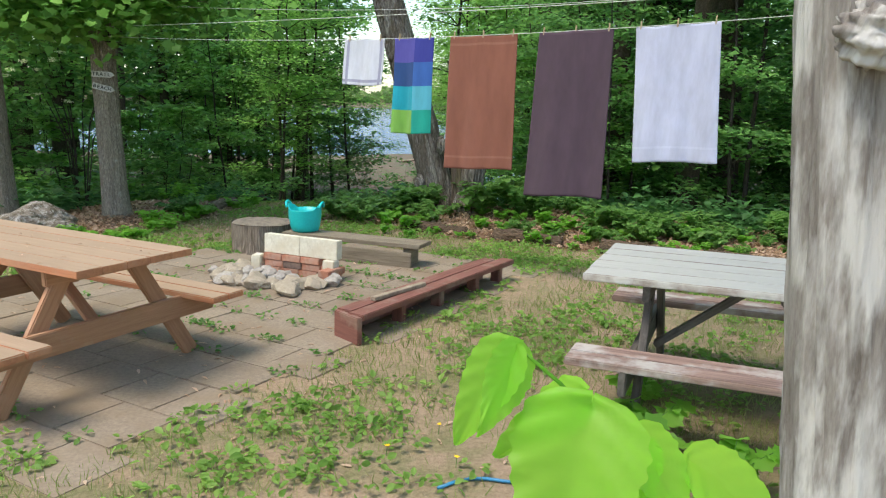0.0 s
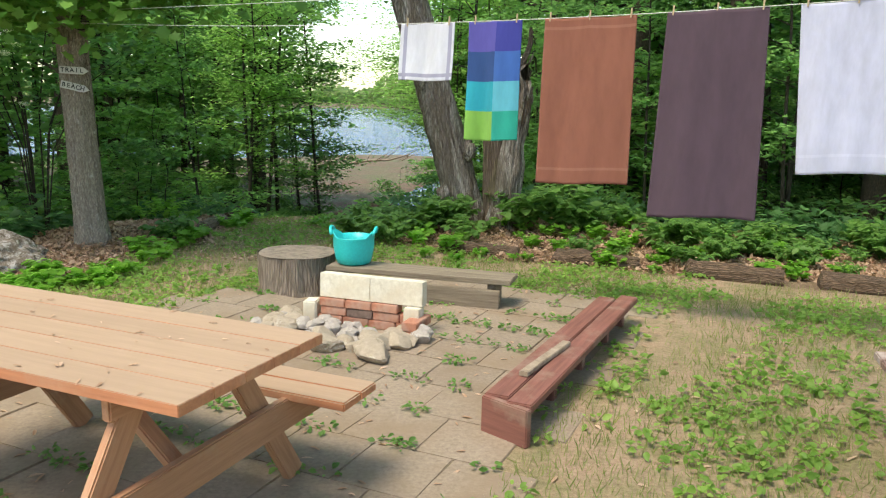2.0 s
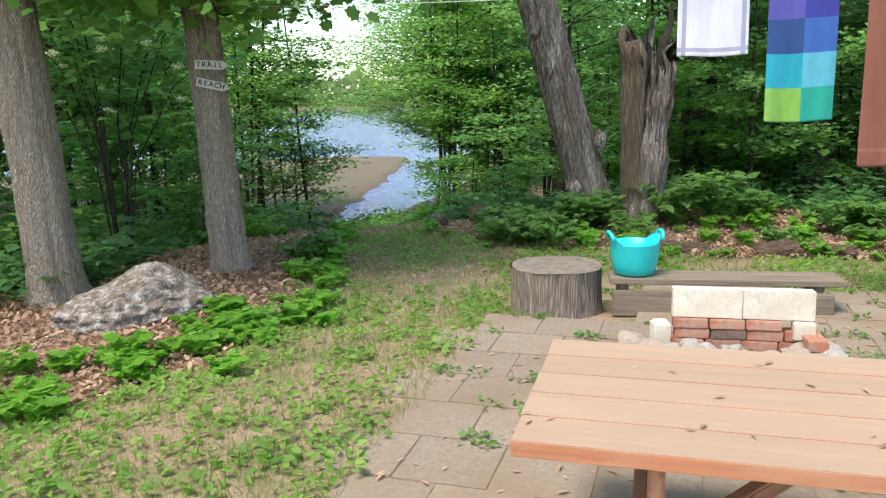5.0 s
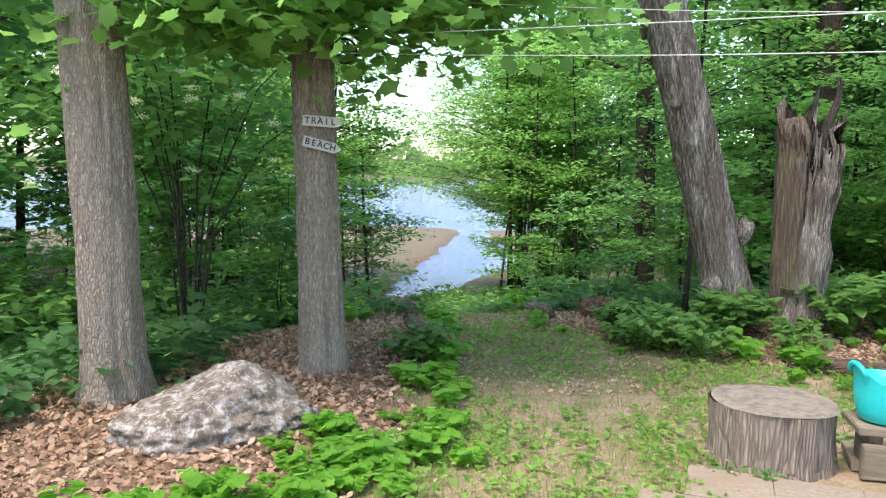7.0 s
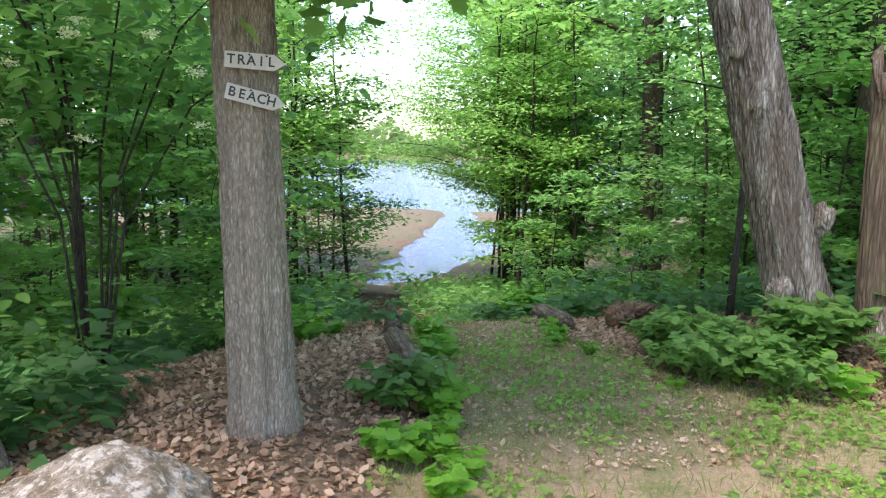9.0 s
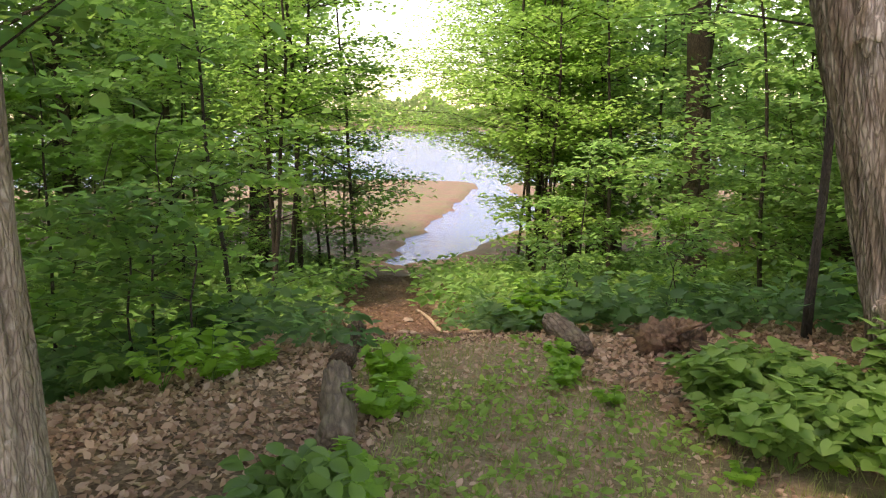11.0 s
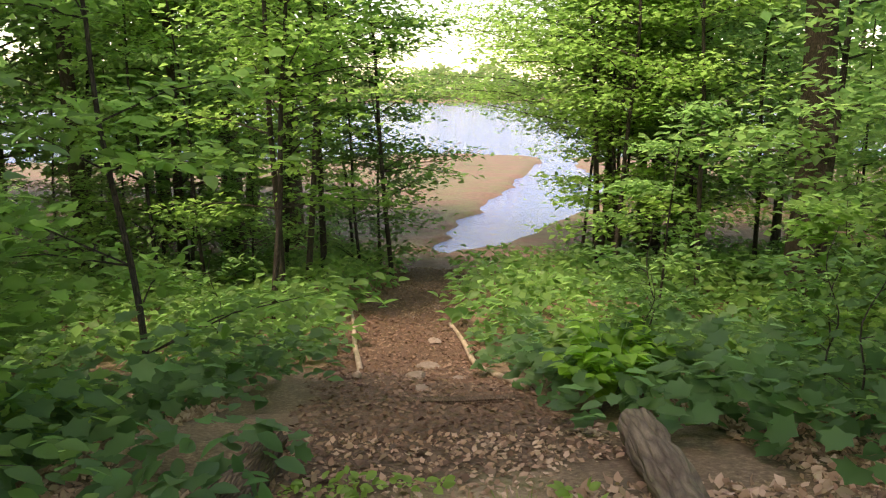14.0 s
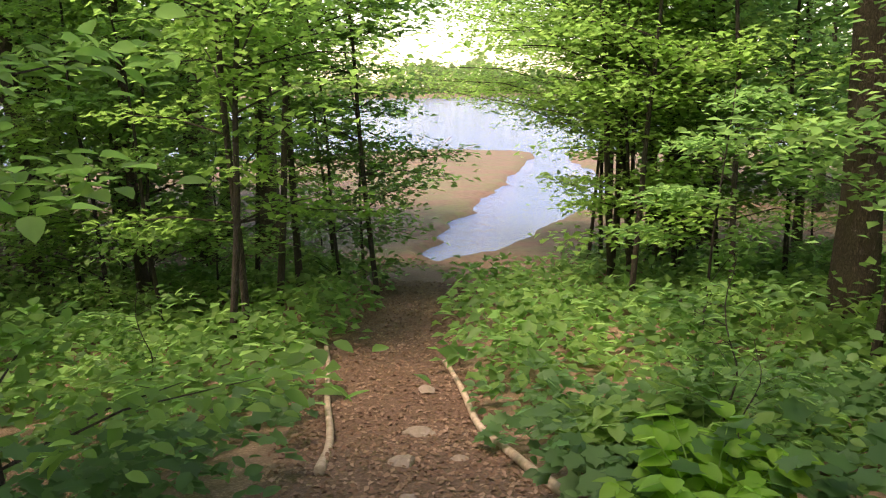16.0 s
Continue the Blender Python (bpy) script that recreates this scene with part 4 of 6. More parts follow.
def snag():
    """Broken hollow tree: a dark leaning slab, a pale shell beside it and a dead spike."""
    t = root("broken_tree", pose(0.44, 11.4, gz(0.44, 11.4)) @ Matrix.Diagonal((0.8, 0.8, 0.93, 1)), "hollow broken dead tree, split open, bark peeling", "dead tree")
    a = [Vector((-0.14 - 0.08 * k / 26, 0.12, -0.15 + 2.4 * k / 26)) for k in range(27)]
    part("old_shell", torn(tube(a, [0.185 - 0.05 * k / 26 for k in range(27)], 72, 0.036, 4.0, freq=18), 1.7, 1.3, 2.0), M["log_bark"], t, "dark standing half of the split trunk", smooth=True)
    b = [Vector((-0.02 + 0.22 * (k / 26) ** 1.4, -0.03, -0.15 + 2.15 * k / 26)) for k in range(27)]
    rb = [0.13 * math.exp(-k / 9) + 0.15 - 0.03 * k / 26 + 0.02 * math.sin(k * 0.7) for k in range(27)]
    part("pale_shell", torn(tube(b, rb, 80, 0.05, 8.0, freq=16), 1.4, 1.6, 7.0), M["bark_old"], t, "pale flaking half of the split trunk", smooth=True)
    c = [Vector((0.10 + 0.24 * (k / 10) + 0.03 * math.sin(k), 0.04, 1.65 + 1.05 * (k / 10))) for k in range(11)]
    part("spike", tube(c, [0.085 - 0.07 * k / 10 for k in range(11)], 18, 0.014, 2.0), M["bark_dark"], t, "dead broken spike", smooth=True)
    d = [Vector((0.17 + 0.02 * k, -0.06, 1.35 + 0.11 * k)) for k in range(7)]
    part("splinter", torn(tube(d, [0.09, 0.12, 0.125, 0.11, 0.08, 0.05, 0.012], 24, 0.025, 6.0), 1.5, 1.0, 3.0), M["rot_wood"], t, "torn orange-brown heartwood", smooth=True)
    e = [Vector((-0.12 + 0.09 * k, 0.10, 1.95 + 0.20 * math.sin(k * 0.9))) for k in range(6)]
    part("dead_limb", tube(e, [0.035, 0.032, 0.03, 0.026, 0.02, 0.01], 10), M["bark_dark"], t, smooth=True)


snag()


# ---- boulder ----
def boulder():
    bm = bmesh.new()
    bmesh.ops.create_icosphere(bm, subdivisions=6, radius=1.0)
    for v in bm.verts:
        c = v.co.copy()
        n = noise.fractal(c * 1.3 + Vector((4, 1, 2)), 1.0, 2.0, 6) * 0.16 + noise.fractal(c * 6 + Vector((1, 8, 2)), 1.0, 2.0, 5) * 0.055
        c *= 1 + n
        zz = max(c.z, -0.25)
        peak = 1.0 + 0.5 * math.exp(-((c.x - 0.1) / 0.42) ** 2)
        v.co = Vector((c.x * 0.58 - 0.03 + 0.06 * zz, c.y * 0.46, zz * 0.235 * peak))
    o = part("boulder", bm, M["boulder"], None, smooth=True, where=pose(-4.98, 9.2, -0.065, 0, 0, 14))
    tagged(o, "grey boulder mottled with pale lichen and dark moss", "boulder")


boulder()


# ---- trail signs ----
def sign(word, where, label):
    s = root("trail_sign", where, label, "sign", "trail signs")
    bm = bmesh.new()
    L, h, th = 0.285, 0.075, 0.018
    outline = [(-L / 2, -h / 2), (L / 2 - 0.055, -h / 2), (L / 2, 0), (L / 2 - 0.055, h / 2), (-L / 2, h / 2)]
    lo = [bm.verts.new((x, 0, z)) for x, z in outline]
    f = bm.faces.new(lo)
    ext = bmesh.ops.extrude_face_region(bm, geom=[f])
    bmesh.ops.translate(bm, verts=[g for g in ext["geom"] if isinstance(g, bmesh.types.BMVert)], vec=(0, th, 0))
    bmesh.ops.recalc_face_normals(bm, faces=bm.faces)
    bmesh.ops.bevel(bm, geom=bm.edges[:], offset=0.002, segments=1, affect='EDGES')
    part("board", bm, M["sign_white"], s, "white-painted arrow board")
    n = len(word)
    for i, ch in enumerate(word):
        cu = bpy.data.curves.new("letter", 'FONT')
        cu.body, cu.size, cu.extrude, cu.offset = ch, 0.062, 0.0015, 0.0012
        cu.align_x, cu.align_y = 'CENTER', 'CENTER'
        tmp = bpy.data.objects.new("letter", cu)
        me = bpy.data.meshes.new_from_object(tmp)
        bpy.data.objects.remove(tmp)
        me.materials.clear()
        me.materials.append(M["sign_black"])
        ob = new("letter", me)
        ob.parent = s
        ob.matrix_basis = pose(-L / 2 + 0.03 + (L - 0.10) * i / (n - 1), -0.0035, 0, 90, 0, 0)
    for x in (-0.03, 0.05):
        bm = bmesh.new()
        bmesh.ops.create_uvsphere(bm, u_segments=8, v_segments=6, radius=0.005)
        part("nail", bm, M["iron"], s, where=pose(x, -0.002, 0.028))
    return s


sign("TRAIL", pose(-4.365, 10.06, 1.835, 0, 2.5, 6), "white arrow board lettered TRAIL nailed to a maple")
sign("BEACH", pose(-4.365, 10.06, 1.665, 0, 13, 6), "white arrow board lettered BEACH, tilted, nailed to a maple")


def pulley():
    p = root("pulley", pose(-4.22, 9.94, 2.32), "dark iron clothesline pulley wheel hung on a maple", "pulley")
    ring = [(0.085 * math.cos(a), 0, 0.085 * math.sin(a)) for a in [2 * math.pi * k / 28 for k in range(29)]]
    part("rim", tube(ring, [0.008] * 29, 8, cap=False), M["iron"], p, smooth=True)
    for k in range(5):
        a = 2 * math.pi * k / 5
        part("spoke", tube([(0, 0, 0), (0.083 * math.cos(a), 0, 0.083 * math.sin(a))], [0.006, 0.005], 6), M["iron"], p)
    part("hook", tube([(0, 0, 0), (0, 0.0, 0.03), (-0.06, 0.09, 0.06), (-0.1, 0.17, 0.05)], [0.007] * 4, 8), M["iron"], p)


pulley()


# ---- logs, step, branches ----
def log(name, p, q, r0, r1, mat, label, seed, ridge=0.012, sides=32, n=24, category="log"):
    """A lying log; its own z axis runs along the wood."""
    p, q = Vector(p), Vector(q)
    L = (q - p).length
    pts = [Vector((0.03 * noise.noise(Vector((k * 0.2, seed, 0))), 0.03 * noise.noise(Vector((k * 0.2, seed, 5))), L * k / n)) for k in range(n + 1)]
    m = (q - p).to_track_quat("Z", "Y").to_matrix().to_4x4()
    m.translation = p
    o = part(name, tube(pts, [(r0 + (r1 - r0) * k / n) * (1 + 0.06 * noise.noise(Vector((k * 0.5, seed, 2)))) for k in range(n + 1)], sides, ridge, seed, freq=12), mat, None, smooth=True, where=m)
    return tagged(o, label, category)


log("edge_log", (-3.39, 11.25, gz(-3.39, 11.25) + 0.055), (-3.40, 12.5, gz(-3.40, 12.5) + 0.06), 0.08, 0.075, M["log_bark"], "split grey-brown log edging the lawn, half sunk in leaves", 1.0)
log("edge_log", (-3.38, 12.7, gz(-3.38, 12.7) + 0.06), (-3.24, 13.95, gz(-3.24, 13.95) + 0.09), 0.072, 0.066, M["rot_wood"], "rotting brown log lying along the lawn edge", 2.0)
log("edge_log", (-1.77, 12.85, gz(-1.77, 12.85) + 0.06), (-1.60, 14.1, gz(-1.60, 14.1) + 0.10), 0.078, 0.09, M["log_bark"], "mossy fallen log with a broken knot", 3.0)
log("fallen_trunk", (-1.12, 12.6, gz(-1.12, 12.6) + 0.08), (-0.5, 12.3, gz(-0.5, 12.3) + 0.0), 0.06, 0.045, M["rot_wood"], "fallen rotting trunk behind the weeds", 5.0)
for i, (x, y, x2, y2, r) in enumerate(((-0.5, 10.15, 0.35, 9.85, 0.085), (0.7, 9.6, 1.5, 9.2, 0.10), (1.9, 8.95, 2.7, 8.5, 0.12), (3.0, 8.4, 4.2, 7.7, 0.11))):
    log("bank_log", (x, y, gz(x, y) + r * 0.35), (x2, y2, gz(x2, y2) + r * 0.3), r, r * 0.75, M["rot_wood"], "decaying brown log along the wood's edge", 10.0 + i, 0.02)


def root_mass():
    """Upturned root plate: a soil lump with torn roots and splinters."""
    t = root("root_mass", pose(-1.17, 12.75, gz(-1.17, 12.75) + 0.02, 0, 0, 20) @ Matrix.Diagonal((0.92, 0.92, 1.05, 1)), "upturned mass of rotten brown roots and soil", "roots")
    r = np.random.default_rng(44)
    for k in range(11):
        bm = lump(float(r.uniform(0.05, 0.11)), (1.2, 0.9, 0.9), k * 3.7, 4, 0.45, 2.0)
        for v in bm.verts:
            v.co += v.co.normalized() * (0.018 * noise.noise(v.co * 22) + 0.012 * noise.noise(v.co * 55))
        a, d = r.uniform(0, 6.28), 0.15 * math.sqrt(r.uniform(0, 1))
        bm.transform(pose(d * 1.3 * math.cos(a), d * 0.7 * math.sin(a), 0.05 + float(r.uniform(0, 0.17)) * (1 - d * 4), 0, 0, float(r.uniform(0, 360))))
        part("clod", bm, M["root_soil"], t, smooth=True)
    for k in range(14):
        a, up = r.uniform(0, 6.28), r.uniform(-0.15, 0.7)
        d = Vector((math.cos(a), math.sin(a) * 0.8, up)).normalized()
        side = Vector((r.normal(), r.normal(), r.normal())) * 0.05
        ln = r.uniform(0.04, 0.11)
        c = Vector((0, 0, 0.12))
        pts = [c + d * 0.06, c + d * (0.08 + ln * 0.4) + side * 0.5, c + d * (0.08 + ln * 0.75) + side, c + d * (0.08 + ln) + side * 1.8]
        for p in pts:
            p.z = max(p.z, 0.0)
        w = r.uniform(0.012, 0.03)
        part("torn_root", tube(pts, [w, w * 0.8, w * 0.5, w * 0.15], 8, 0.004, k * 1.7), M["rot_wood"] if k % 2 else M["root_soil"], t, smooth=True)


root_mass()
STEP_Y = 15.92
st = root("trail_step", pose(-2.49, STEP_Y, gz(-2.49, STEP_Y) - 0.035), "weathered timber step set across the trail", "step")
part("timber", board(1.2, 0.10, 0.12, bevel=0.012, cuts=8, rough=0.008), M["rot_wood"], st, where=pose(0, 0, 0.0, 0, 0, 1.5))


def ground_branch(pts, r, label, seed):
    P = [Vector((x, y, gz(x, y) + r * 0.8)) for x, y in pts]
    fine = []
    for i in range(len(P) - 1):
        for k in range(6):
            f = k / 6
            p0, p1, p2, p3 = P[max(i - 1, 0)], P[i], P[i + 1], P[min(i + 2, len(P) - 1)]
            fine.append(0.5 * ((2 * p1) + (p2 - p0) * f + (2 * p0 - 5 * p1 + 4 * p2 - p3) * f * f + (3 * p1 - p0 - 3 * p2 + p3) * f ** 3))
    fine.append(P[-1])
    n = len(fine) - 1
    o = part("trail_branch", tube([p - P[0] for p in fine], [r * (1 - 0.35 * k / n) for k in range(n + 1)], 12, r * 0.12, seed), M["branch"], None, smooth=True, where=Matrix.Translation(P[0]))
    tagged(o, label, "branch", "branches edging the trail")


ground_branch([(-1.70, 16.42), (-1.77, 16.85), (-1.83, 17.65), (-1.95, 18.6), (-2.02, 19.6), (-2.11, 20.7)], 0.036, "bare curved branch laid along the trail's edge", 1.0)
ground_branch([(-3.1, 17.0), (-3.16, 18.3), (-3.3, 19.6), (-3.42, 21.0), (-3.68, 23.0)], 0.034, "bare branch laid along the trail's edge", 3.0)
for i, (x, y, s) in enumerate(((-2.45, 18.4, 0.10), (-2.6, 17.3, 0.085), (-2.35, 19.6, 0.08), (-2.55, 16.4, 0.06), (-2.2, 17.6, 0.05))):
    o = part("trail_stone", lump(s, (1.4, 1.0, 0.5), i * 3.0, 3, 0.25, 1.1, True), M["path_stone"], None, where=pose(x, y, gz(x, y) + s * 0.1, 0, 0, i * 50))
    tagged(o, "flat tan stone bedded in the trail", "stone", "trail stones")


def driftwood(x, y):
    t = root("driftwood", pose(x, y, gz(x, y)), "bare grey driftwood branch on the lake mud", "driftwood")
    r = np.random.default_rng(5)
    part("limb", tube([Vector((-2.6, 0, 0.05)), Vector((-1.2, 0.1, 0.25)), Vector((0.2, 0, 0.3)), Vector((1.6, 0.1, 0.7)), Vector((2.6, 0.0, 1.3))], [0.09, 0.08, 0.07, 0.045, 0.015], 8), M["branch"], t, smooth=True)
    for k in range(6):
        p = Vector((r.uniform(-1.5, 1.5), 0, 0.3))
        part("twig", tube([p, p + Vector((r.uniform(0.2, 0.8), r.uniform(-.5, .5), r.uniform(0.2, 0.6))), p + Vector((r.uniform(0.8, 2.2), r.uniform(-.8, .8), r.uniform(0.3, 1.4)))], [0.035, 0.025, 0.008], 6), M["branch"], t, smooth=True)


driftwood(-0.6, 58.0)


# ---- woodland ----
def sapling_mesh(seed, tall, r, leaf_m, n_leaf, leaf_size, template, low=0.12, reach=1.4, levels=9, bark="bark_twig", lean=0.25, toward=None):
    """A young understorey tree: thin wavy stem, near-level boughs and layered sprays of leaves."""
    rng = np.random.default_rng(seed)
    t = new("young_tree")
    a = rng.uniform(0, 6.28)
    top = Vector((math.cos(a) * lean * tall * 0.3, math.sin(a) * lean * tall * 0.3, tall))
    pts = trunk_line((0, 0, -0.1), top, 14, 0.25, seed * 1.7)
    part("trunk", tube(pts, [r * (1 - 0.75 * k / 14) for k in range(15)], 8, cap=True), M[bark], t, smooth=True)
    boughs, centres, outs = [], [], []
    for j in range(levels):
        f = low + (0.97 - low) * (j + rng.uniform(0, 0.8)) / levels
        p = pts[min(14, int(f * 14))]
        for k in range(int(rng.integers(2, 4))):
            th = rng.uniform(0, 6.28) if toward is None else toward + rng.normal() * 0.55
            ln = reach * (1.15 - 0.75 * f) * rng.uniform(0.55, 1.15)
            q = p + Vector((math.cos(th) * ln, math.sin(th) * ln, ln * rng.uniform(0.0, 0.45)))
            m = p.lerp(q, 0.5) + Vector((0, 0, 0.06 * ln))
            boughs.append(tube([p, m, q], [r * 0.28, r * 0.2, r * 0.06], 5, cap=False))
            for g in (0.35, 0.55, 0.72, 0.86, 1.0):
                c = p.lerp(m, g * 2) if g < 0.5 else m.lerp(q, (g - 0.5) * 2)
                centres.append(tuple(c))
                outs.append((math.cos(th), math.sin(th), -0.1))
    tagged(part("branchwork", merge(*boughs), M["bark_twig"], t), kind="stuff")
    per = max(2, n_leaf // len(centres))
    c = np.repeat(np.array(centres), per, 0)
    pos = c + rng.normal(size=c.shape) * np.array([0.24, 0.24, 0.055]) * min(reach, 2.5) / 1.4
    hd = np.repeat(np.array(outs), per, 0) + rng.normal(size=c.shape) * 0.7
    me = scatter_mesh("crown", template, pos, rand_dirs(rng, len(pos), 0.28), hd, rng.uniform(0.65, 1.25, len(pos)) * leaf_size, leaf_m)
    ob = new("crown", me)
    ob.parent = t
    return t


def forest_mesh(seed, tall, r, leaf_m, n_leaf, leaf_size, low, spread, bark="bark_dark"):
    """A full-grown wood tree: straight bole, boughs from a height and a broad uneven crown."""
    rng = np.random.default_rng(seed)
    t = new("forest_tree")
    a = rng.uniform(0, 6.28)
    top = Vector((math.cos(a) * 0.6, math.sin(a) * 0.6, tall))
    pts = trunk_line((0, 0, -0.2), top, 16, 0.3, seed * 1.3)
    part("trunk", tube(pts, [r * (1 - 0.6 * k / 16) * (1 + 0.4 * math.exp(-k)) for k in range(17)], 14, r * 0.06, seed), M[bark], t, smooth=True)
    boughs, centres = [], []
    for j in range(16):
        f = low + (0.98 - low) * (j + rng.uniform(0, 1)) / 16
        p = pts[min(16, int(f * 16))]
        th = rng.uniform(0, 6.28)
        ln = spread * rng.uniform(0.5, 1.0) * (1.1 - 0.5 * f)
        q = p + Vector((math.cos(th) * ln, math.sin(th) * ln, ln * rng.uniform(0.1, 0.5)))
        boughs.append(tube([p, p.lerp(q, 0.5) + Vector((0, 0, 0.15)), q], [r * 0.3, r * 0.18, r * 0.05], 6, cap=False))
        for g in (0.4, 0.6, 0.8, 1.0):
            centres.append(tuple(p.lerp(q, g)))
    tagged(part("branchwork", merge(*boughs), M[bark], t), kind="stuff")
    per = max(2, n_leaf // len(centres))
    c = np.repeat(np.array(centres), per, 0)
    pos = c + rng.normal(size=c.shape) * np.array([0.65, 0.65, 0.28]) * spread / 3
    me = scatter_mesh("crown", DIAMOND, pos, rand_dirs(rng, len(pos), 0.4), headings(rng, len(pos)), rng.uniform(0.7, 1.3, len(pos)) * leaf_size, leaf_m)
    ob = new("crown", me)
    ob.parent = t
    return t


# the view down the trail to the lake stays open: a wedge widening from the bank
def in_view_wedge(x, y, margin=0.0):
    if y < 13:
        return -4.2 - margin < x < -1.2 + margin
    b = math.degrees(math.atan2(x + 2.75, y - 9.0))
    near = abs(x + 2.5) < 1.15 + margin
    return near or (-2.2 - margin * 3 < b < 12.5 + margin * 3)


SAPLINGS = [sapling_mesh(11, 5.5, 0.035, M["leaf_mid"], 2600, 0.125, DIAMOND, 0.10, 1.5),
            sapling_mesh(12, 4.2, 0.028, M["leaf_mid"], 2200, 0.12, DIAMOND, 0.08, 1.3),
            sapling_mesh(13, 7.5, 0.05, M["leaf_mid"], 3200, 0.14, DIAMOND, 0.2, 1.8, 11),
            sapling_mesh(14, 6.0, 0.04, M["leaf_light"], 2800, 0.125, DIAMOND, 0.15, 1.6),
            sapling_mesh(15, 3.0, 0.02, M["leaf_mid"], 1500, 0.115, DIAMOND, 0.06, 1.1, 7),
            sapling_mesh(16, 8.5, 0.06, M["leaf_light"], 3200, 0.15, DIAMOND, 0.22, 2.0, 11)]
NEAR = [sapling_mesh(21, 3.4, 0.022, M["leaf_light"], 1500, 0.12, MAPLE, 0.06, 1.25, 8), sapling_mesh(22, 2.4, 0.016, M["leaf_light"], 1000, 0.115, MAPLE, 0.05, 1.05, 7),
        sapling_mesh(23, 4.6, 0.03, M["leaf_light"], 1900, 0.12, OVAL, 0.10, 1.4, 9), sapling_mesh(24, 1.6, 0.011, M["leaf_mid"], 420, 0.105, OVAL, 0.2, 0.75, 6)]
FOREST = [forest_mesh(31, 13.0, 0.19, M["leaf_mid"], 3400, 0.26, 0.32, 3.2), forest_mesh(32, 15.0, 0.24, M["leaf_light"], 3400, 0.28, 0.38, 3.6),
          forest_mesh(33, 11.0, 0.14, M["leaf_mid"], 3000, 0.25, 0.25, 2.8), forest_mesh(34, 14.0, 0.28, M["leaf_light"], 3400, 0.28, 0.42, 3.4, "bark_dark")]
for o in NEAR:
    tagged(o, "young maple sapling with bright layered leaves", "tree", "understorey trees")
OVERHANG = [sapling_mesh(51, 6.8, 0.05, M["leaf_light"], 2000, 0.12, DIAMOND, 0.42, 2.3, 8), sapling_mesh(52, 7.5, 0.055, M["leaf_light"], 2100, 0.13, DIAMOND, 0.42, 2.5, 8)]
OVERHANG.append(sapling_mesh(53, 8.5, 0.06, M["leaf_light"], 4600, 0.115, DIAMOND, 0.30, 3.4, 10))
OVERHANG.append(sapling_mesh(54, 9.5, 0.07, M["leaf_light"], 9500, 0.11, DIAMOND, 0.31, 5.8, 12, toward=math.pi))
for o in OVERHANG:
    tagged(o, "young tree with bright sprays overhanging the stream", "tree", "understorey trees")
for o in SAPLINGS:
    tagged(o, "young broadleaf tree with a thin dark stem and layered leaves", "tree", "understorey trees")
for o in FOREST:
    tagged(o, "tall woodland tree with dark bark and a leafy crown", "tree", "woodland trees")
used = set()


def plant(protos, k, x, y, s, turn):
    m = pose(x, y, gz(x, y), 0, 0, turn) @ Matrix.Diagonal((s, s, s, 1))
    o = protos[k]
    if o.name not in used:
        used.add(o.name)
        o.matrix_basis = m
        return o
    c = copy_thing(o, pose(0, 0, 0))
    c.matrix_basis = m
    return c


rng = np.random.default_rng(77)
TRX, TRY = 0.09, 13.2
# trees whose places the walk shows clearly
for k, x, y, s in ((0, 5.7, 32.4, 1.0), (2, 3.0, 28.5, 1.1), (3, 3.7, 22.6, 1.0), (1, 4.9, 31.6, 1.0), (2, -7.4, 27.0, 0.8), (3, 5.5, 14.8, 1.0), (1, 4.3, 13.6, 0.9), (2, 3.4, 30.0, 1.0), (1, -13.5, 27.5, 1.1), (1, -17.0, 22.0, 1.1), (3, -7.2, 31.0, 1.0)):
    plant(FOREST, k, x, y, s, float(rng.uniform(0, 360)))
for k, x, y, s in ((2, -2.97, 25.4, 1.0), (1, -3.25, 27.2, 1.2), (0, -3.6, 25.8, 1.0), (3, 1.35, 25.2, 1.15), (5, 1.9, 27.0, 1.0), (5, 1.9, 22.4, 0.8), (5, -4.6, 22.5, 0.9), ):
    plant(SAPLINGS, k, x, y, s, float(rng.uniform(0, 360)))
for k, x, y, s in ((0, 0.8, 23.4, 1.0), (1, 1.3, 26.2, 1.05), (0, 1.15, 24.6, 0.8), (1, 1.3, 28.0, 0.8), (0, 0.95, 24.9, 1.3), (1, -4.3, 25.6, 1.25), (0, TRX, TRY, 0.8), (0, 2.0, 29.5, 1.1), (0, -4.6, 21.5, 1.0), (1, -4.5, 24.5, 1.1), (2, 3.1, 27.6, 1.05), (2, -3.9, 28.2, 0.7), (2, -5.2, 26.4, 0.9)):
    plant(OVERHANG, k, x, y, s, float(rng.uniform(0, 360)))
for k, x, y, s in ((0, 1.6, 13.8, 0.9), (1, 0.6, 16.4, 0.6), (3, -0.75, 16.6, 0.8), (3, -0.45, 14.3, 0.65), (3, -0.1, 15.2, 0.7), (3, -1.05, 15.8, 0.55), (3, -4.4, 13.4, 1.0), (1, -4.9, 14.2, 0.9)):
    plant(NEAR, k, x, y, s, float(rng.uniform(0, 360)))
for x, y, s, turn in ((2.3, 29.2, 1.0, 8), (2.55, 26.4, 0.85, -12), (2.9, 32.0, 1.15, 0)):
    plant(OVERHANG, 3, x, y, s, turn)
placed = []
tries = 0
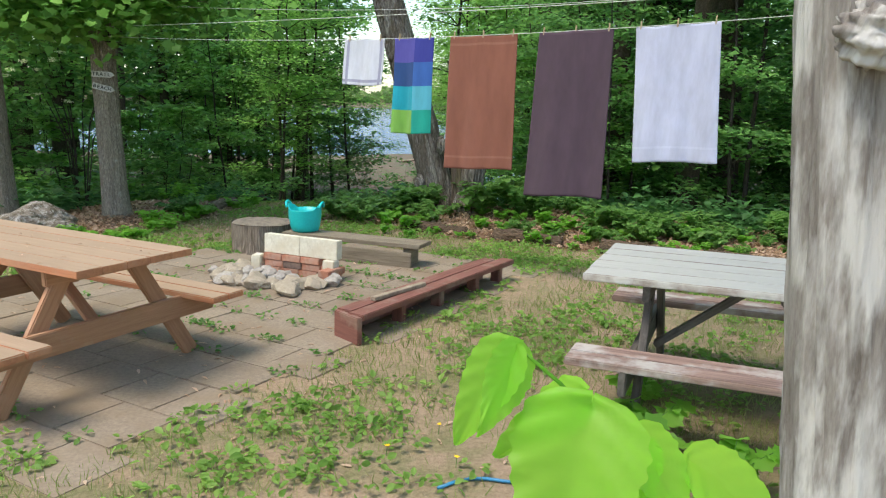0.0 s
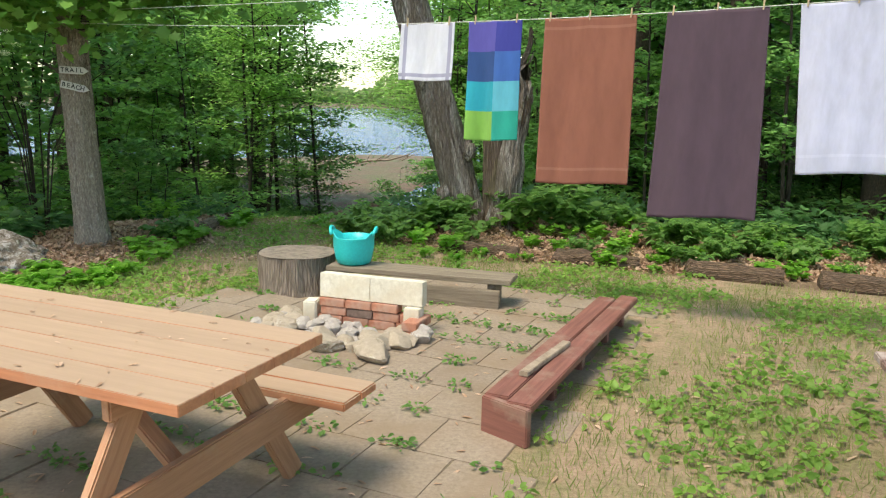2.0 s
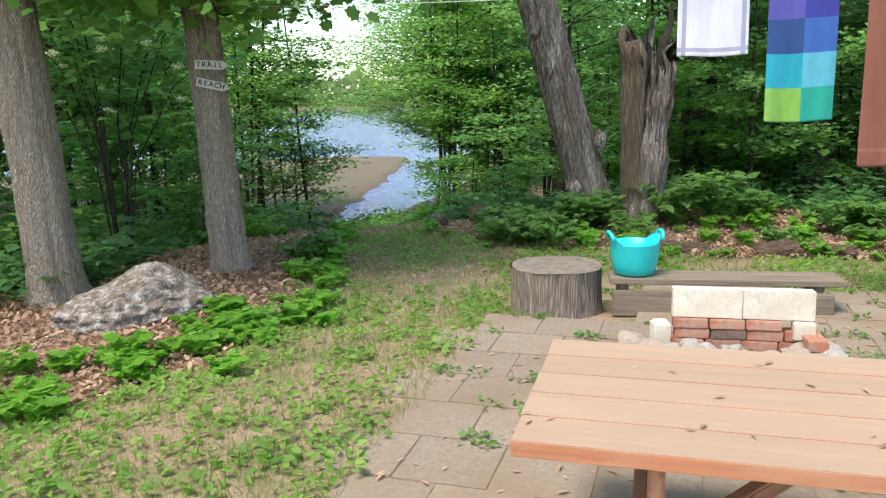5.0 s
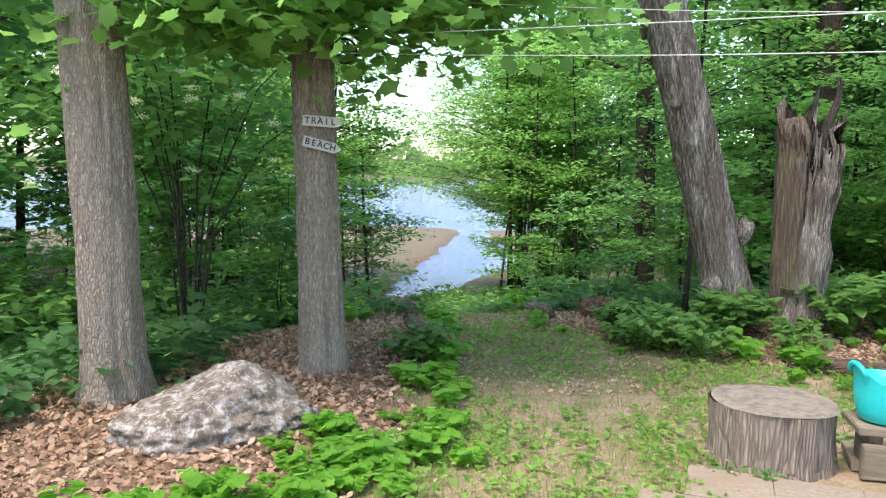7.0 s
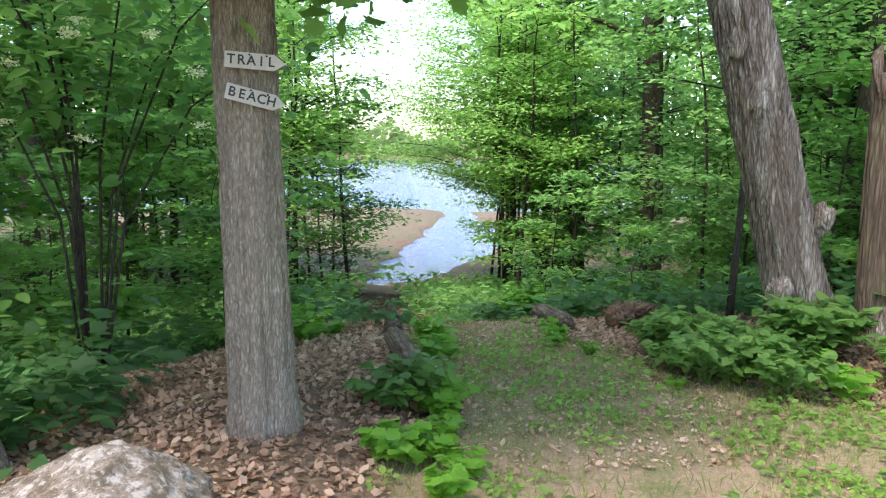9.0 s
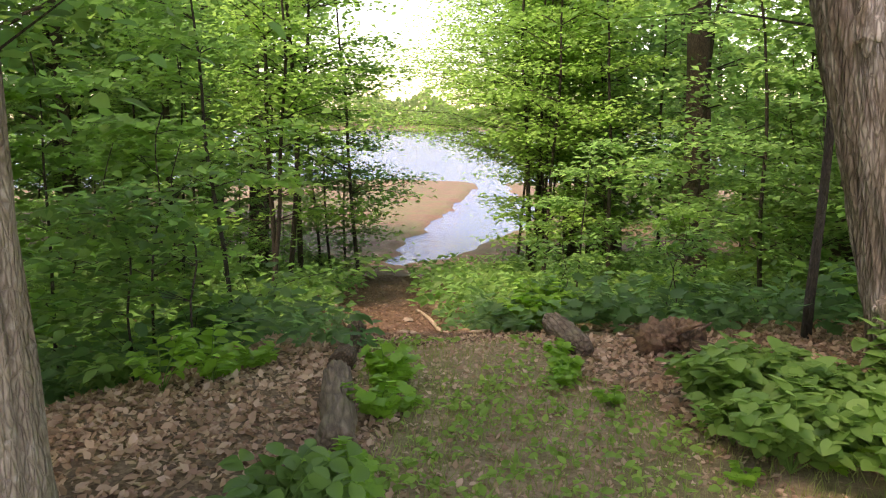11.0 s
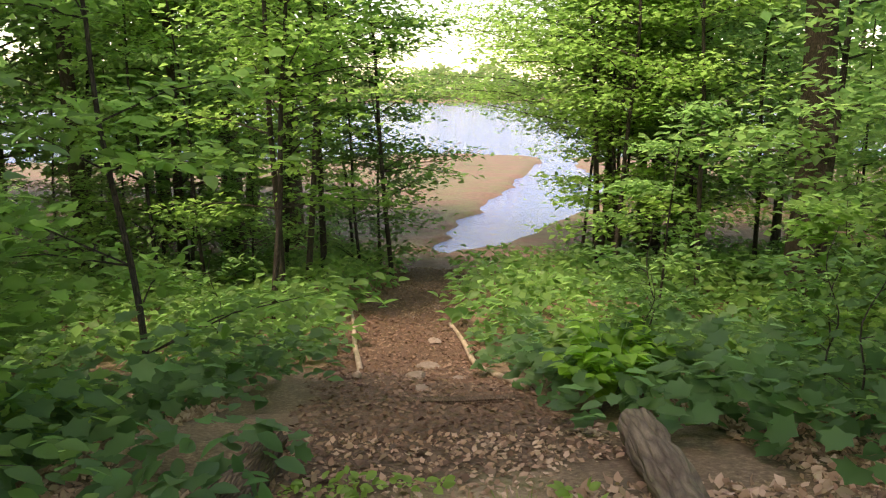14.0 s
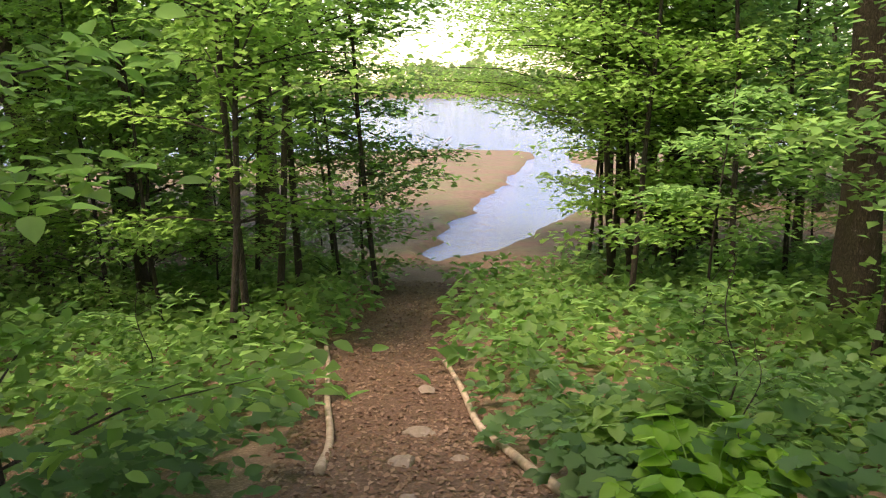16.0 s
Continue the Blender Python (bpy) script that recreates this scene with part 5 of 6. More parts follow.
while len(placed) < 36 and tries < 4000:
    tries += 1
    x, y = rng.uniform(-34, 30), rng.uniform(8, 36)
    s = y - float(edge_y(x))
    if s < 2.5 or in_view_wedge(x, y, 1.2) or any((x - a) ** 2 + (y - b) ** 2 < 6.5 for a, b in placed):
        continue
    if (-8 < x < 4 and y < 17) or (abs(x + 2.5) < 5.5 and y < 26) or (4 < x < 17 and 13 < y < 31 and rng.random() < 0.7):
        continue
    placed.append((x, y))
    plant(FOREST, int(rng.integers(0, 4)), x, y, float(rng.uniform(0.75, 1.15)), float(rng.uniform(0, 360)))
young = []
tries = 0
while len(young) < 165 and tries < 9000:
    tries += 1
    x, y = rng.uniform(-22, 20), rng.uniform(6, 34)
    s = y - float(edge_y(x))
    if s < 0.9 or in_view_wedge(x, y, 0.55) or any((x - a) ** 2 + (y - b) ** 2 < 1.1 for a, b in young):
        continue
    if (x < -3.2 and y > 18.5 and rng.random() < 0.42) or (-1.4 < x < 4.5 and 13 < y < 20 and rng.random() < 0.6):
        continue
    if (-1.0 < x < 1.6 and y < 13.0) or (1.0 < x < 10 and y > 16 and rng.random() < 0.65):
        continue
    young.append((x, y))
    if y < 19.5 and abs(x + 2.5) < 8:
        plant(NEAR, int(rng.integers(0, 4)) if x < -1.5 else 1, x, y, float(rng.uniform(0.8, 1.2)), float(rng.uniform(0, 360)))
    else:
        plant(SAPLINGS, int(rng.integers(0, 6)), x, y, float(rng.uniform(0.7, 1.15)), float(rng.uniform(0, 360)))
# the depth of the wood, down to the shore on both sides
DEEP = [forest_mesh(41, 11.0, 0.13, M["leaf_mid"], 2200, 0.36, 0.14, 3.4), forest_mesh(42, 13.0, 0.17, M["leaf_light"], 2400, 0.38, 0.18, 3.8)]
for o in DEEP:
    tagged(o, "woodland tree down by the shore, leafy from low on the bole", "tree", "woodland trees")
deep = []
tries = 0
while len(deep) < 74 and tries < 6000:
    tries += 1
    x, y = rng.uniform(-48, 46), rng.uniform(22, 46)
    if in_view_wedge(x, y, 1.6) or (-24 < x < 0 and y < 35) or (2 < x < 20 and y < 34) or any((x - a) ** 2 + (y - b) ** 2 < 9 for a, b in deep):
        continue
    deep.append((x, y))
    plant(DEEP, int(rng.integers(0, 2)), x, y, float(rng.uniform(0.8, 1.25)), float(rng.uniform(0, 360)))
# tall crowns over the shore to the west, and the dark wood east of the clothesline
wrng = np.random.default_rng(91)
for k, x, y, s in ((3, -6.0, 33.0, 1.0), (0, -9.8, 33.5, 1.1), (1, -15.5, 32.0, 1.1), (2, -12.4, 34.5, 1.2), (1, -21.0, 29.0, 1.1),
                   (1, 3.4, 15.6, 0.9), (0, 6.6, 13.0, 0.95), (2, 8.6, 14.8, 1.0), (3, 10.6, 11.2, 1.0), (0, 5.6, 18.4, 1.0)):
    plant(FOREST, k, x, y, s, float(wrng.uniform(0, 360)))
east = []
while len(east) < 34:
    x, y = float(wrng.uniform(1.8, 11.5)), float(wrng.uniform(9.5, 18.5))
    if y - float(edge_y(x)) > 0.7 and all((x - a) ** 2 + (y - b) ** 2 > 0.9 for a, b in east):
        east.append((x, y))
        plant(SAPLINGS, (0, 2, 1, 0)[len(east) % 4], x, y, float(wrng.uniform(0.75, 1.1)), float(wrng.uniform(0, 360)))
# unseen trees added behind and beside the walker, holding back some sky light
for x, y in ((-15, -6), (-19, 2), (-12, -13), (-3, -17), (6, -16), (13, -8), (12, 2), (10.5, 6.5), (-20, 8)):
    plant(FOREST, int(rng.integers(0, 4)), x, y, 0.95, float(rng.uniform(0, 360)))


# ---- undergrowth ----
def area_points(rng, n, x0, x1, y0, y1, keep):
    x, y = rng.uniform(x0, x1, n), rng.uniform(y0, y1, n)
    ok = keep(x, y)
    return x[ok], y[ok]


def clumps(rng, cx, cy, per, spread, hmax):
    """Leaf places on many low plants: each a small dome of leaves."""
    x = np.repeat(cx, per)
    y = np.repeat(cy, per)
    h = np.repeat(rng.uniform(0.35, 1.0, len(cx)) * hmax, per)
    r = np.sqrt(rng.uniform(0, 1, len(x))) * spread
    a = rng.uniform(0, 6.28, len(x))
    px, py = x + r * np.cos(a), y + r * np.sin(a)
    pz = height(px, py) + h * (1 - 0.6 * (r / spread) ** 2) * rng.uniform(0.35, 1.0, len(x)) + 0.02
    hd = np.stack([np.cos(a), np.sin(a), rng.uniform(-0.5, 0.2, len(x))], 1)
    return np.stack([px, py, pz], 1), hd


def stuff(name, me, label, category):
    return tagged(new(name, me), label, category, kind="stuff")


def wild(x, y):
    l, p, m = zones(x, y)
    s = y - edge_y(x)
    b = np.degrees(np.arctan2(x + 2.6, y - 9.0))
    bare = ((x > -2.1) & (x < 0.2) & (y > 11.8) & (y < 13.35)) | ((x > -2.1) & (x < -1.15) & (y > 12) & (y < 14.3)) | ((x > -5.3) & (x < -3.2) & (y > 8.8) & (y < 13.2))
    return ~bare & (l < 0.15) & (p < 0.12) & (s > -0.6) & (y < 31) & ~((y > 24) & (b > -3) & (b < 11) & (s > 14))


cx, cy = area_points(rng, 5200, -16, 12, 8, 30, wild)
far = cy > 19
low = ~far & (rng.random(len(cx)) < 0.45)
pos, hd = clumps(rng, cx[low], cy[low], 24, 0.30, 0.5)
stuff("undergrowth", scatter_mesh("undergrowth", OVAL, pos, rand_dirs(rng, len(pos), 0.4), hd, rng.uniform(0.07, 0.14, len(pos)), M["leaf_floor_shaded"]), "dense low green undergrowth of broad-leaved plants", "undergrowth")
seedlings = ~far & ~low
pos, hd = clumps(rng, cx[seedlings], cy[seedlings], 24, 0.36, 0.72)
stuff("maple_seedlings", scatter_mesh("maple_seedlings", MAPLE, pos, rand_dirs(rng, len(pos), 0.3), hd, rng.uniform(0.08, 0.15, len(pos)), M["leaf_floor_shaded"]), "dense low maple seedlings with lobed green leaves", "undergrowth")
pos, hd = clumps(rng, cx[far], cy[far], 16, 0.45, 0.75)
stuff("undergrowth", scatter_mesh("undergrowth", DIAMOND, pos, rand_dirs(rng, len(pos), 0.4), hd, rng.uniform(0.13, 0.22, len(pos)), M["leaf_mid"]), "low green undergrowth down the bank", "undergrowth")


# fallen leaves
def litter_zone(x, y):
    l, p, m = zones(x, y)
    trail = (np.abs(x + 2.5) < 1.4) & (y > 13.5)
    return ((x < -3) | (y > 8.6)) & (l < 0.5) & (p < 0.5) & (y < 20) & ~trail


lx, ly = area_points(rng, 170000, -9.5, 7, 5.8, 16, litter_zone)
pos = np.stack([lx, ly, height(lx, ly) + rng.uniform(0.004, 0.03, len(lx))], 1)
stuff("leaf_litter", scatter_mesh("leaf_litter", CURLED, pos, rand_dirs(rng, len(pos), 0.55), headings(rng, len(pos)), rng.uniform(0.022, 0.068, len(pos)), M["dead_leaf"]), "dry brown fallen leaves over the wood floor", "leaves")
lx, ly = area_points(rng, 16000, -3.6, -1.4, 12.4, 27, lambda x, y: (zones(x, y)[1] > 0.25))
pos = np.stack([lx, ly, height(lx, ly) + rng.uniform(0.002, 0.014, len(lx))], 1)
stuff("bark_mulch", scatter_mesh("bark_mulch", DIAMOND, pos, rand_dirs(rng, len(pos), 0.3), headings(rng, len(pos)), rng.uniform(0.025, 0.06, len(pos)), M["chip"]), "brown bark chips and leaf bits on the trail", "mulch")

# lawn: sparse grass in patches, weeds
PD, PE = Vector((0.5, 0.866)), Vector((-0.866, 0.5))


def on_paving(x, y, margin=0.0):
    d, e = x * PD.x + y * PD.y, x * PE.x + y * PE.y
    return (d > 1.8 - margin) & (d < 6.9 + margin) & (e > 2.85 - margin) & (e < 6.15 + margin)


def patchy(x, y, f=1.3, seed=0.0):
    return np.sin(f * x + 1.3 + seed) * np.sin(f * 1.2 * y + 0.4) + 0.6 * np.sin(f * 2.7 * x - f * 1.9 * y + seed)


gxp, gyp = area_points(rng, 190000, -7.5, 5.5, 0.5, 13.4, lambda x, y: (zones(x, y)[0] > 0.4) & ~on_paving(x, y, -0.05))
keep = patchy(gxp, gyp) + rng.normal(size=len(gxp)) * 0.5 > -0.45 - 1.4 * smooth(-2.2, -3.4, gxp) - 0.5 * smooth(11.0, 12.2, gyp)
gxp, gyp = gxp[keep], gyp[keep]
pos = np.stack([gxp, gyp, height(gxp, gyp)], 1)
nrm = headings(rng, len(pos))
nrm[:, 2] = 0.4
upw = rng.normal(size=(len(pos), 3)) * 0.45
upw[:, 2] = 1.0
stuff("lawn_grass", scatter_mesh("lawn_grass", BLADE, pos, nrm, upw, rng.uniform(0.025, 0.075, len(pos)), M["grass"]), "short sparse lawn grass with bare patches", "grass")
wx, wy = area_points(rng, 8600, -7.5, 5.5, 0.5, 13.6, lambda x, y: (zones(x, y)[0] > 0.4) & ~on_paving(x, y, -0.08))
keep = patchy(wx, wy, 1.7, 2.0) + rng.normal(size=len(wx)) * 0.4 > -0.15 - 0.35 * smooth(-2.6, -4.0, wx)
pos, hd = clumps(rng, wx[keep], wy[keep], 12, 0.075, 0.05)
hd[:, 2] = 0.3
stuff("lawn_weeds", scatter_mesh("lawn_weeds", OVAL, pos, rand_dirs(rng, len(pos), 0.5), hd, rng.uniform(0.02, 0.062, len(pos)), M["lawn_weed"]), "broad-leaved weeds scattered in the lawn", "weeds")



def weed_plant(seed, n, spread, tall, size, template, mat):
    """A leafy plant: arching stems from one root, leaves along them."""
    r = np.random.default_rng(seed)
    t = new("broadleaf_plant")
    stems, pos, hd = [], [], []
    for k in range(n):
        a = r.uniform(0, 6.28)
        out, up = spread * r.uniform(0.3, 1.0), tall * r.uniform(0.55, 1.0)
        P = [Vector((math.cos(a) * out * f ** 1.4, math.sin(a) * out * f ** 1.4, up * (1.25 * f - 0.25 * f * f))) for f in (0, 0.35, 0.7, 1.0)]
        stems.append(tube(P, [0.005, 0.004, 0.003, 0.0015], 5, cap=False))
        for f, p in zip((0.45, 0.6, 0.75, 0.88, 1.0), (P[1].lerp(P[2], 0.3), P[1].lerp(P[2], 0.75), P[2].lerp(P[3], 0.2), P[2].lerp(P[3], 0.6), P[3])):
            for q in (-1, 1):
                pos.append(tuple(p))
                b = a + q * r.uniform(0.5, 1.3)
                hd.append((math.cos(b), math.sin(b), r.uniform(-0.35, 0.15)))
    tagged(part("stalk", merge(*stems), M["weed"], t), kind="stuff")
    me = scatter_mesh("foliage", template, pos, rand_dirs(r, len(pos), 0.25), hd, r.uniform(0.7, 1.15, len(pos)) * size, mat)
    ob = new("foliage", me)
    ob.parent = t
    return t


PLANTS = [weed_plant(1, 14, 0.34, 0.36, 0.12, OVAL, M["weed"]), weed_plant(2, 9, 0.22, 0.24, 0.10, MAPLE, M["leaf_fresh"]),
          weed_plant(3, 22, 0.40, 0.42, 0.105, HEART, M["weed"]), weed_plant(4, 7, 0.16, 0.16, 0.085, MAPLE, M["leaf_fresh"]),
          weed_plant(5, 8, 0.32, 0.42, 0.13, OVAL, M["leaf_fresh"])]
for o in PLANTS:
    tagged(o, "leafy green plant at the edge of the wood", "plant", "wood-edge plants")


def row_of(kinds, n, x0, y0, x1, y1, wide, seed, s0=0.7, s1=1.2):
    r = np.random.default_rng(seed)
    for k in range(n):
        f = r.uniform(0, 1)
        x, y = x0 + (x1 - x0) * f + r.normal() * wide, y0 + (y1 - y0) * f + r.normal() * wide
        plant(PLANTS, kinds[int(r.integers(0, len(kinds)))], x, y, float(r.uniform(s0, s1)), float(r.uniform(0, 360)))


row_of((2, 1, 0), 11, -1.75, 10.85, -0.7, 11.1, 0.16, 1, 0.55, 0.85)
row_of((2, 2, 0), 11, -1.4, 11.45, -0.6, 11.65, 0.15, 35, 0.6, 0.85)
row_of((4,), 5, -1.5, 15.3, -1.15, 15.7, 0.08, 36, 0.9, 1.25)
row_of((4,), 2, -4.3, 12.2, -4.0, 12.7, 0.08, 37, 0.7, 0.9)
row_of((2,), 4, -0.5, 11.3, -0.2, 11.5, 0.15, 2, 0.8, 1.1)
row_of((0, 1, 3), 13, -1.1, 10.7, 0.9, 10.8, 0.3, 3, 0.5, 0.9)
row_of((1, 3), 14, -3.6, 9.2, -3.3, 11.0, 0.12, 4, 0.5, 0.95)
row_of((0,), 2, -3.6, 10.45, -3.55, 10.6, 0.04, 5, 0.8, 0.9)
row_of((1, 3, 3), 60, -5.7, 7.2, -3.8, 8.7, 0.25, 6, 0.35, 0.8)
row_of((3, 3, 1), 26, -4.5, 8.35, -3.6, 8.9, 0.2, 33, 0.35, 0.7)
row_of((0, 3), 3, -4.6, 12.3, -3.9, 12.9, 0.12, 34, 0.7, 0.9)
row_of((1, 3), 14, -7.4, 6.6, -5.9, 8.6, 0.35, 7, 0.45, 0.9)
row_of((0, 1, 2), 15, 0.6, 11.1, 5.2, 9.5, 0.5, 8, 0.4, 0.8)
row_of((1, 3, 0), 34, 0.6, 10.1, 4.8, 8.3, 0.3, 9, 0.35, 0.75)
row_of((0, 2, 1), 40, 0.9, 11.0, 6.2, 9.2, 0.4, 31, 0.5, 0.95)
row_of((3, 1), 12, -0.6, 9.9, 1.6, 9.4, 0.2, 32, 0.4, 0.7)
row_of((2, 0), 7, -7.2, 11.0, -5.7, 12.3, 0.3, 10)
row_of((1, 3), 5, -3.2, 11.6, -3.0, 13.2, 0.08, 11, 0.6, 0.9)
row_of((3, 1), 4, -1.98, 11.4, -1.95, 12.9, 0.05, 12, 0.5, 0.8)
row_of((2,), 2, 0.75, 10.95, 0.95, 11.0, 0.1, 13, 1.1, 1.4)
row_of((0, 2), 9, -1.3, 16.3, -0.5, 17.3, 0.25, 21, 0.8, 1.15)
row_of((1, 3), 10, 0.9, 3.0, 2.6, 3.4, 0.35, 14)

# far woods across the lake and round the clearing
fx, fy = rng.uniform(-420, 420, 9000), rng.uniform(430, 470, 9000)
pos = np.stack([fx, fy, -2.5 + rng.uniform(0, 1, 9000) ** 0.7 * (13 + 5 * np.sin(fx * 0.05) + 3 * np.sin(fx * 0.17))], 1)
stuff("far_woods", scatter_mesh("far_woods", DIAMOND, pos, rng.normal(size=pos.shape) + np.array([0, -1, 0.5]), headings(rng, len(pos)), rng.uniform(3, 6, len(pos)), M["leaf_far_hazed"]), "distant wooded shore across the lake", "woods")


# ---- paving ----
paving = root("paving", pose(0, 0, 0), "square grey-brown concrete pavers with weedy joints", "paving", kind="structure")
paver_meshes = []
for k in range(6):
    me = bpy.data.meshes.new("paver")
    bm = board(0.4, 0.4, 0.05, bevel=0.004, cuts=0, rough=0.003, seed=k * 2.0)
    bm.to_mesh(me)
    bm.free()
    me.materials.append(M["paver"])
    paver_meshes.append(me)
prng = np.random.default_rng(8)
for i in range(13):
    for j in range(9):
        d, e = 1.9 + 0.402 * i, 2.95 + 0.402 * j + 0.2 * (i % 2)
        if e > 6.2 or d > 6.95 or (d > 5.9 and e > 5.2) or (d < 2.2 and e > 4.4) or (i == 0 and prng.random() < 0.3):
            continue
        x, y = d * PD.x + e * PE.x, d * PD.y + e * PE.y
        ob = new("paver", paver_meshes[int(prng.integers(0, 6))])
        ob.parent = paving
        ob.matrix_basis = pose(x, y, -0.0185 + prng.uniform(-0.003, 0.003), prng.uniform(-0.4, 0.4), prng.uniform(-0.4, 0.4), 60 + prng.uniform(-1, 1) + 90 * int(prng.integers(0, 4)))


# ---- fallen bits ----
brng = np.random.default_rng(21)
TM = pose(T1.x, T1.y, 0.007, 0, 0, -28.0)
pts = [TM @ Vector((brng.uniform(-0.93, 0.93), brng.uniform(-0.36, 0.36), 0.752)) for k in range(46)]
stuff("table_litter", scatter_mesh("table_litter", LANCE, [tuple(p) for p in pts], rand_dirs(brng, 46, 0.08), headings(brng, 46), brng.uniform(0.02, 0.042, 46), M["dead_leaf"]), "dry seed wings and leaf bits on the table top", "leaf bits")
bx, by = area_points(brng, 3400, -6.5, 4.5, 1.0, 14.0, lambda x, y: zones(x, y)[0] > 0.3)
pos = np.stack([bx, by, np.where(on_paving(bx, by), 0.014, height(bx, by) + 0.006)], 1)
stuff("fallen_bits", scatter_mesh("fallen_bits", LANCE, pos, rand_dirs(brng, len(pos), 0.15), headings(brng, len(pos)), brng.uniform(0.025, 0.075, len(pos)), M["dead_leaf"]), "scattered dry leaf bits over lawn and paving", "leaf bits")
bx, by = area_points(brng, 5200, -3.5, -1.5, 9.6, 14.6, lambda x, y: (zones(x, y)[0] + zones(x, y)[1]) > 0.2)
pos = np.stack([bx, by, height(bx, by) + brng.uniform(0.004, 0.02, len(bx))], 1)
stuff("fallen_bits", scatter_mesh("fallen_bits", CURLED, pos, rand_dirs(brng, len(pos), 0.35), headings(brng, len(pos)), brng.uniform(0.015, 0.05, len(pos)), M["dead_leaf"]), "dry leaf bits scattered over the worn grass path", "leaf bits")
# weeds in the paving's joints
ji, jj = brng.integers(0, 13, 300), brng.uniform(2.8, 6.2, 300)
jd = 1.9 + 0.402 * ji + 0.201
jx, jy = jd * PD.x + jj * PE.x, jd * PD.y + jj * PE.y
ok = (patchy(jx, jy, 2.1, 4.0) > -0.15)
pos, hd = clumps(brng, jx[ok], jy[ok], 12, 0.06, 0.03)
hd[:, 2] = 0.3
pos[:, 2] = np.maximum(pos[:, 2], 0.012)
stuff("joint_weeds", scatter_mesh("joint_weeds", OVAL, pos, rand_dirs(brng, len(pos), 0.5), hd, brng.uniform(0.02, 0.045, len(pos)), M["weed"]), "small weeds growing in the paving joints", "weeds")
for x, y in ((0.02, 3.55), (0.1, 3.2), (-0.22, 3.3), (-0.35, 2.6), (0.25, 2.75)):
    d = root("dandelion", pose(x, y, 0.0), "yellow dandelion flower in the lawn", "flower", "dandelions")
    part("stalk", tube([(0, 0, 0), (0.003, 0, 0.05)], [0.002, 0.0018], 5), M["weed"], d)
    n = 26
    a = brng.uniform(0, 6.28, n)
    me = scatter_mesh("bloom", LANCE, np.tile([0.003, 0, 0.05], (n, 1)), np.stack([-np.cos(a) * 0.6, -np.sin(a) * 0.6, np.ones(n)], 1), np.stack([np.cos(a), np.sin(a), brng.uniform(0.1, 0.9, n)], 1), brng.uniform(0.012, 0.018, n), M["yellow"])
    new("bloom", me).parent = d


# flowering shrub beside the maples
def flowering_shrub(x, y):
    r = np.random.default_rng(61)
    t = root("flowering_shrub", pose(x, y, gz(x, y)), "tall shrub with dark leaves and white flower clusters", "shrub")
    tips = []
    for k in range(11):
        a, ln = r.uniform(0, 6.28), r.uniform(0.4, 1.2)
        q = Vector((math.cos(a) * ln, math.sin(a) * ln * 0.7, r.uniform(2.1, 3.3)))
        part("stem", tube([Vector((0.05 * math.cos(a), 0.05 * math.sin(a), -0.1)), Vector((q.x * 0.2, q.y * 0.2, q.z * 0.5)), Vector((q.x * 0.6, q.y * 0.6, q.z * 0.85)), q], [0.012, 0.010, 0.007, 0.003], 7), M["bark_twig"], t, smooth=True)
        tips += [q, Vector((q.x * 0.75, q.y * 0.75, q.z * 0.92)), Vector((q.x * 0.5, q.y * 0.5, q.z * 0.78))]
    pos = crown_leaves(r, [tuple(p) for p in tips], (0.28, 0.28, 0.13), 42)
    new("crown", scatter_mesh("crown", OVAL, pos, rand_dirs(r, len(pos), 0.35), headings(r, len(pos)), r.uniform(0.1, 0.16, len(pos)), M["leaf_mid"])).parent = t
    front = pos[pos[:, 1] < np.median(pos[:, 1]) - 0.1]
    for k in range(26):
        c = front[int(r.integers(0, len(front)))] + np.array([0, -0.22, 0.05])
        pp = c + r.normal(size=(70, 3)) * np.array([0.03, 0.03, 0.012])
        fc = tagged(new("blossom_head", scatter_mesh("blossom_head", DIAMOND, pp, rand_dirs(r, 70, 0.6), headings(r, 70), r.uniform(0.018, 0.03, 70), M["blossom"])), kind="stuff")
        fc.parent = t


flowering_shrub(-5.6, 11.9)


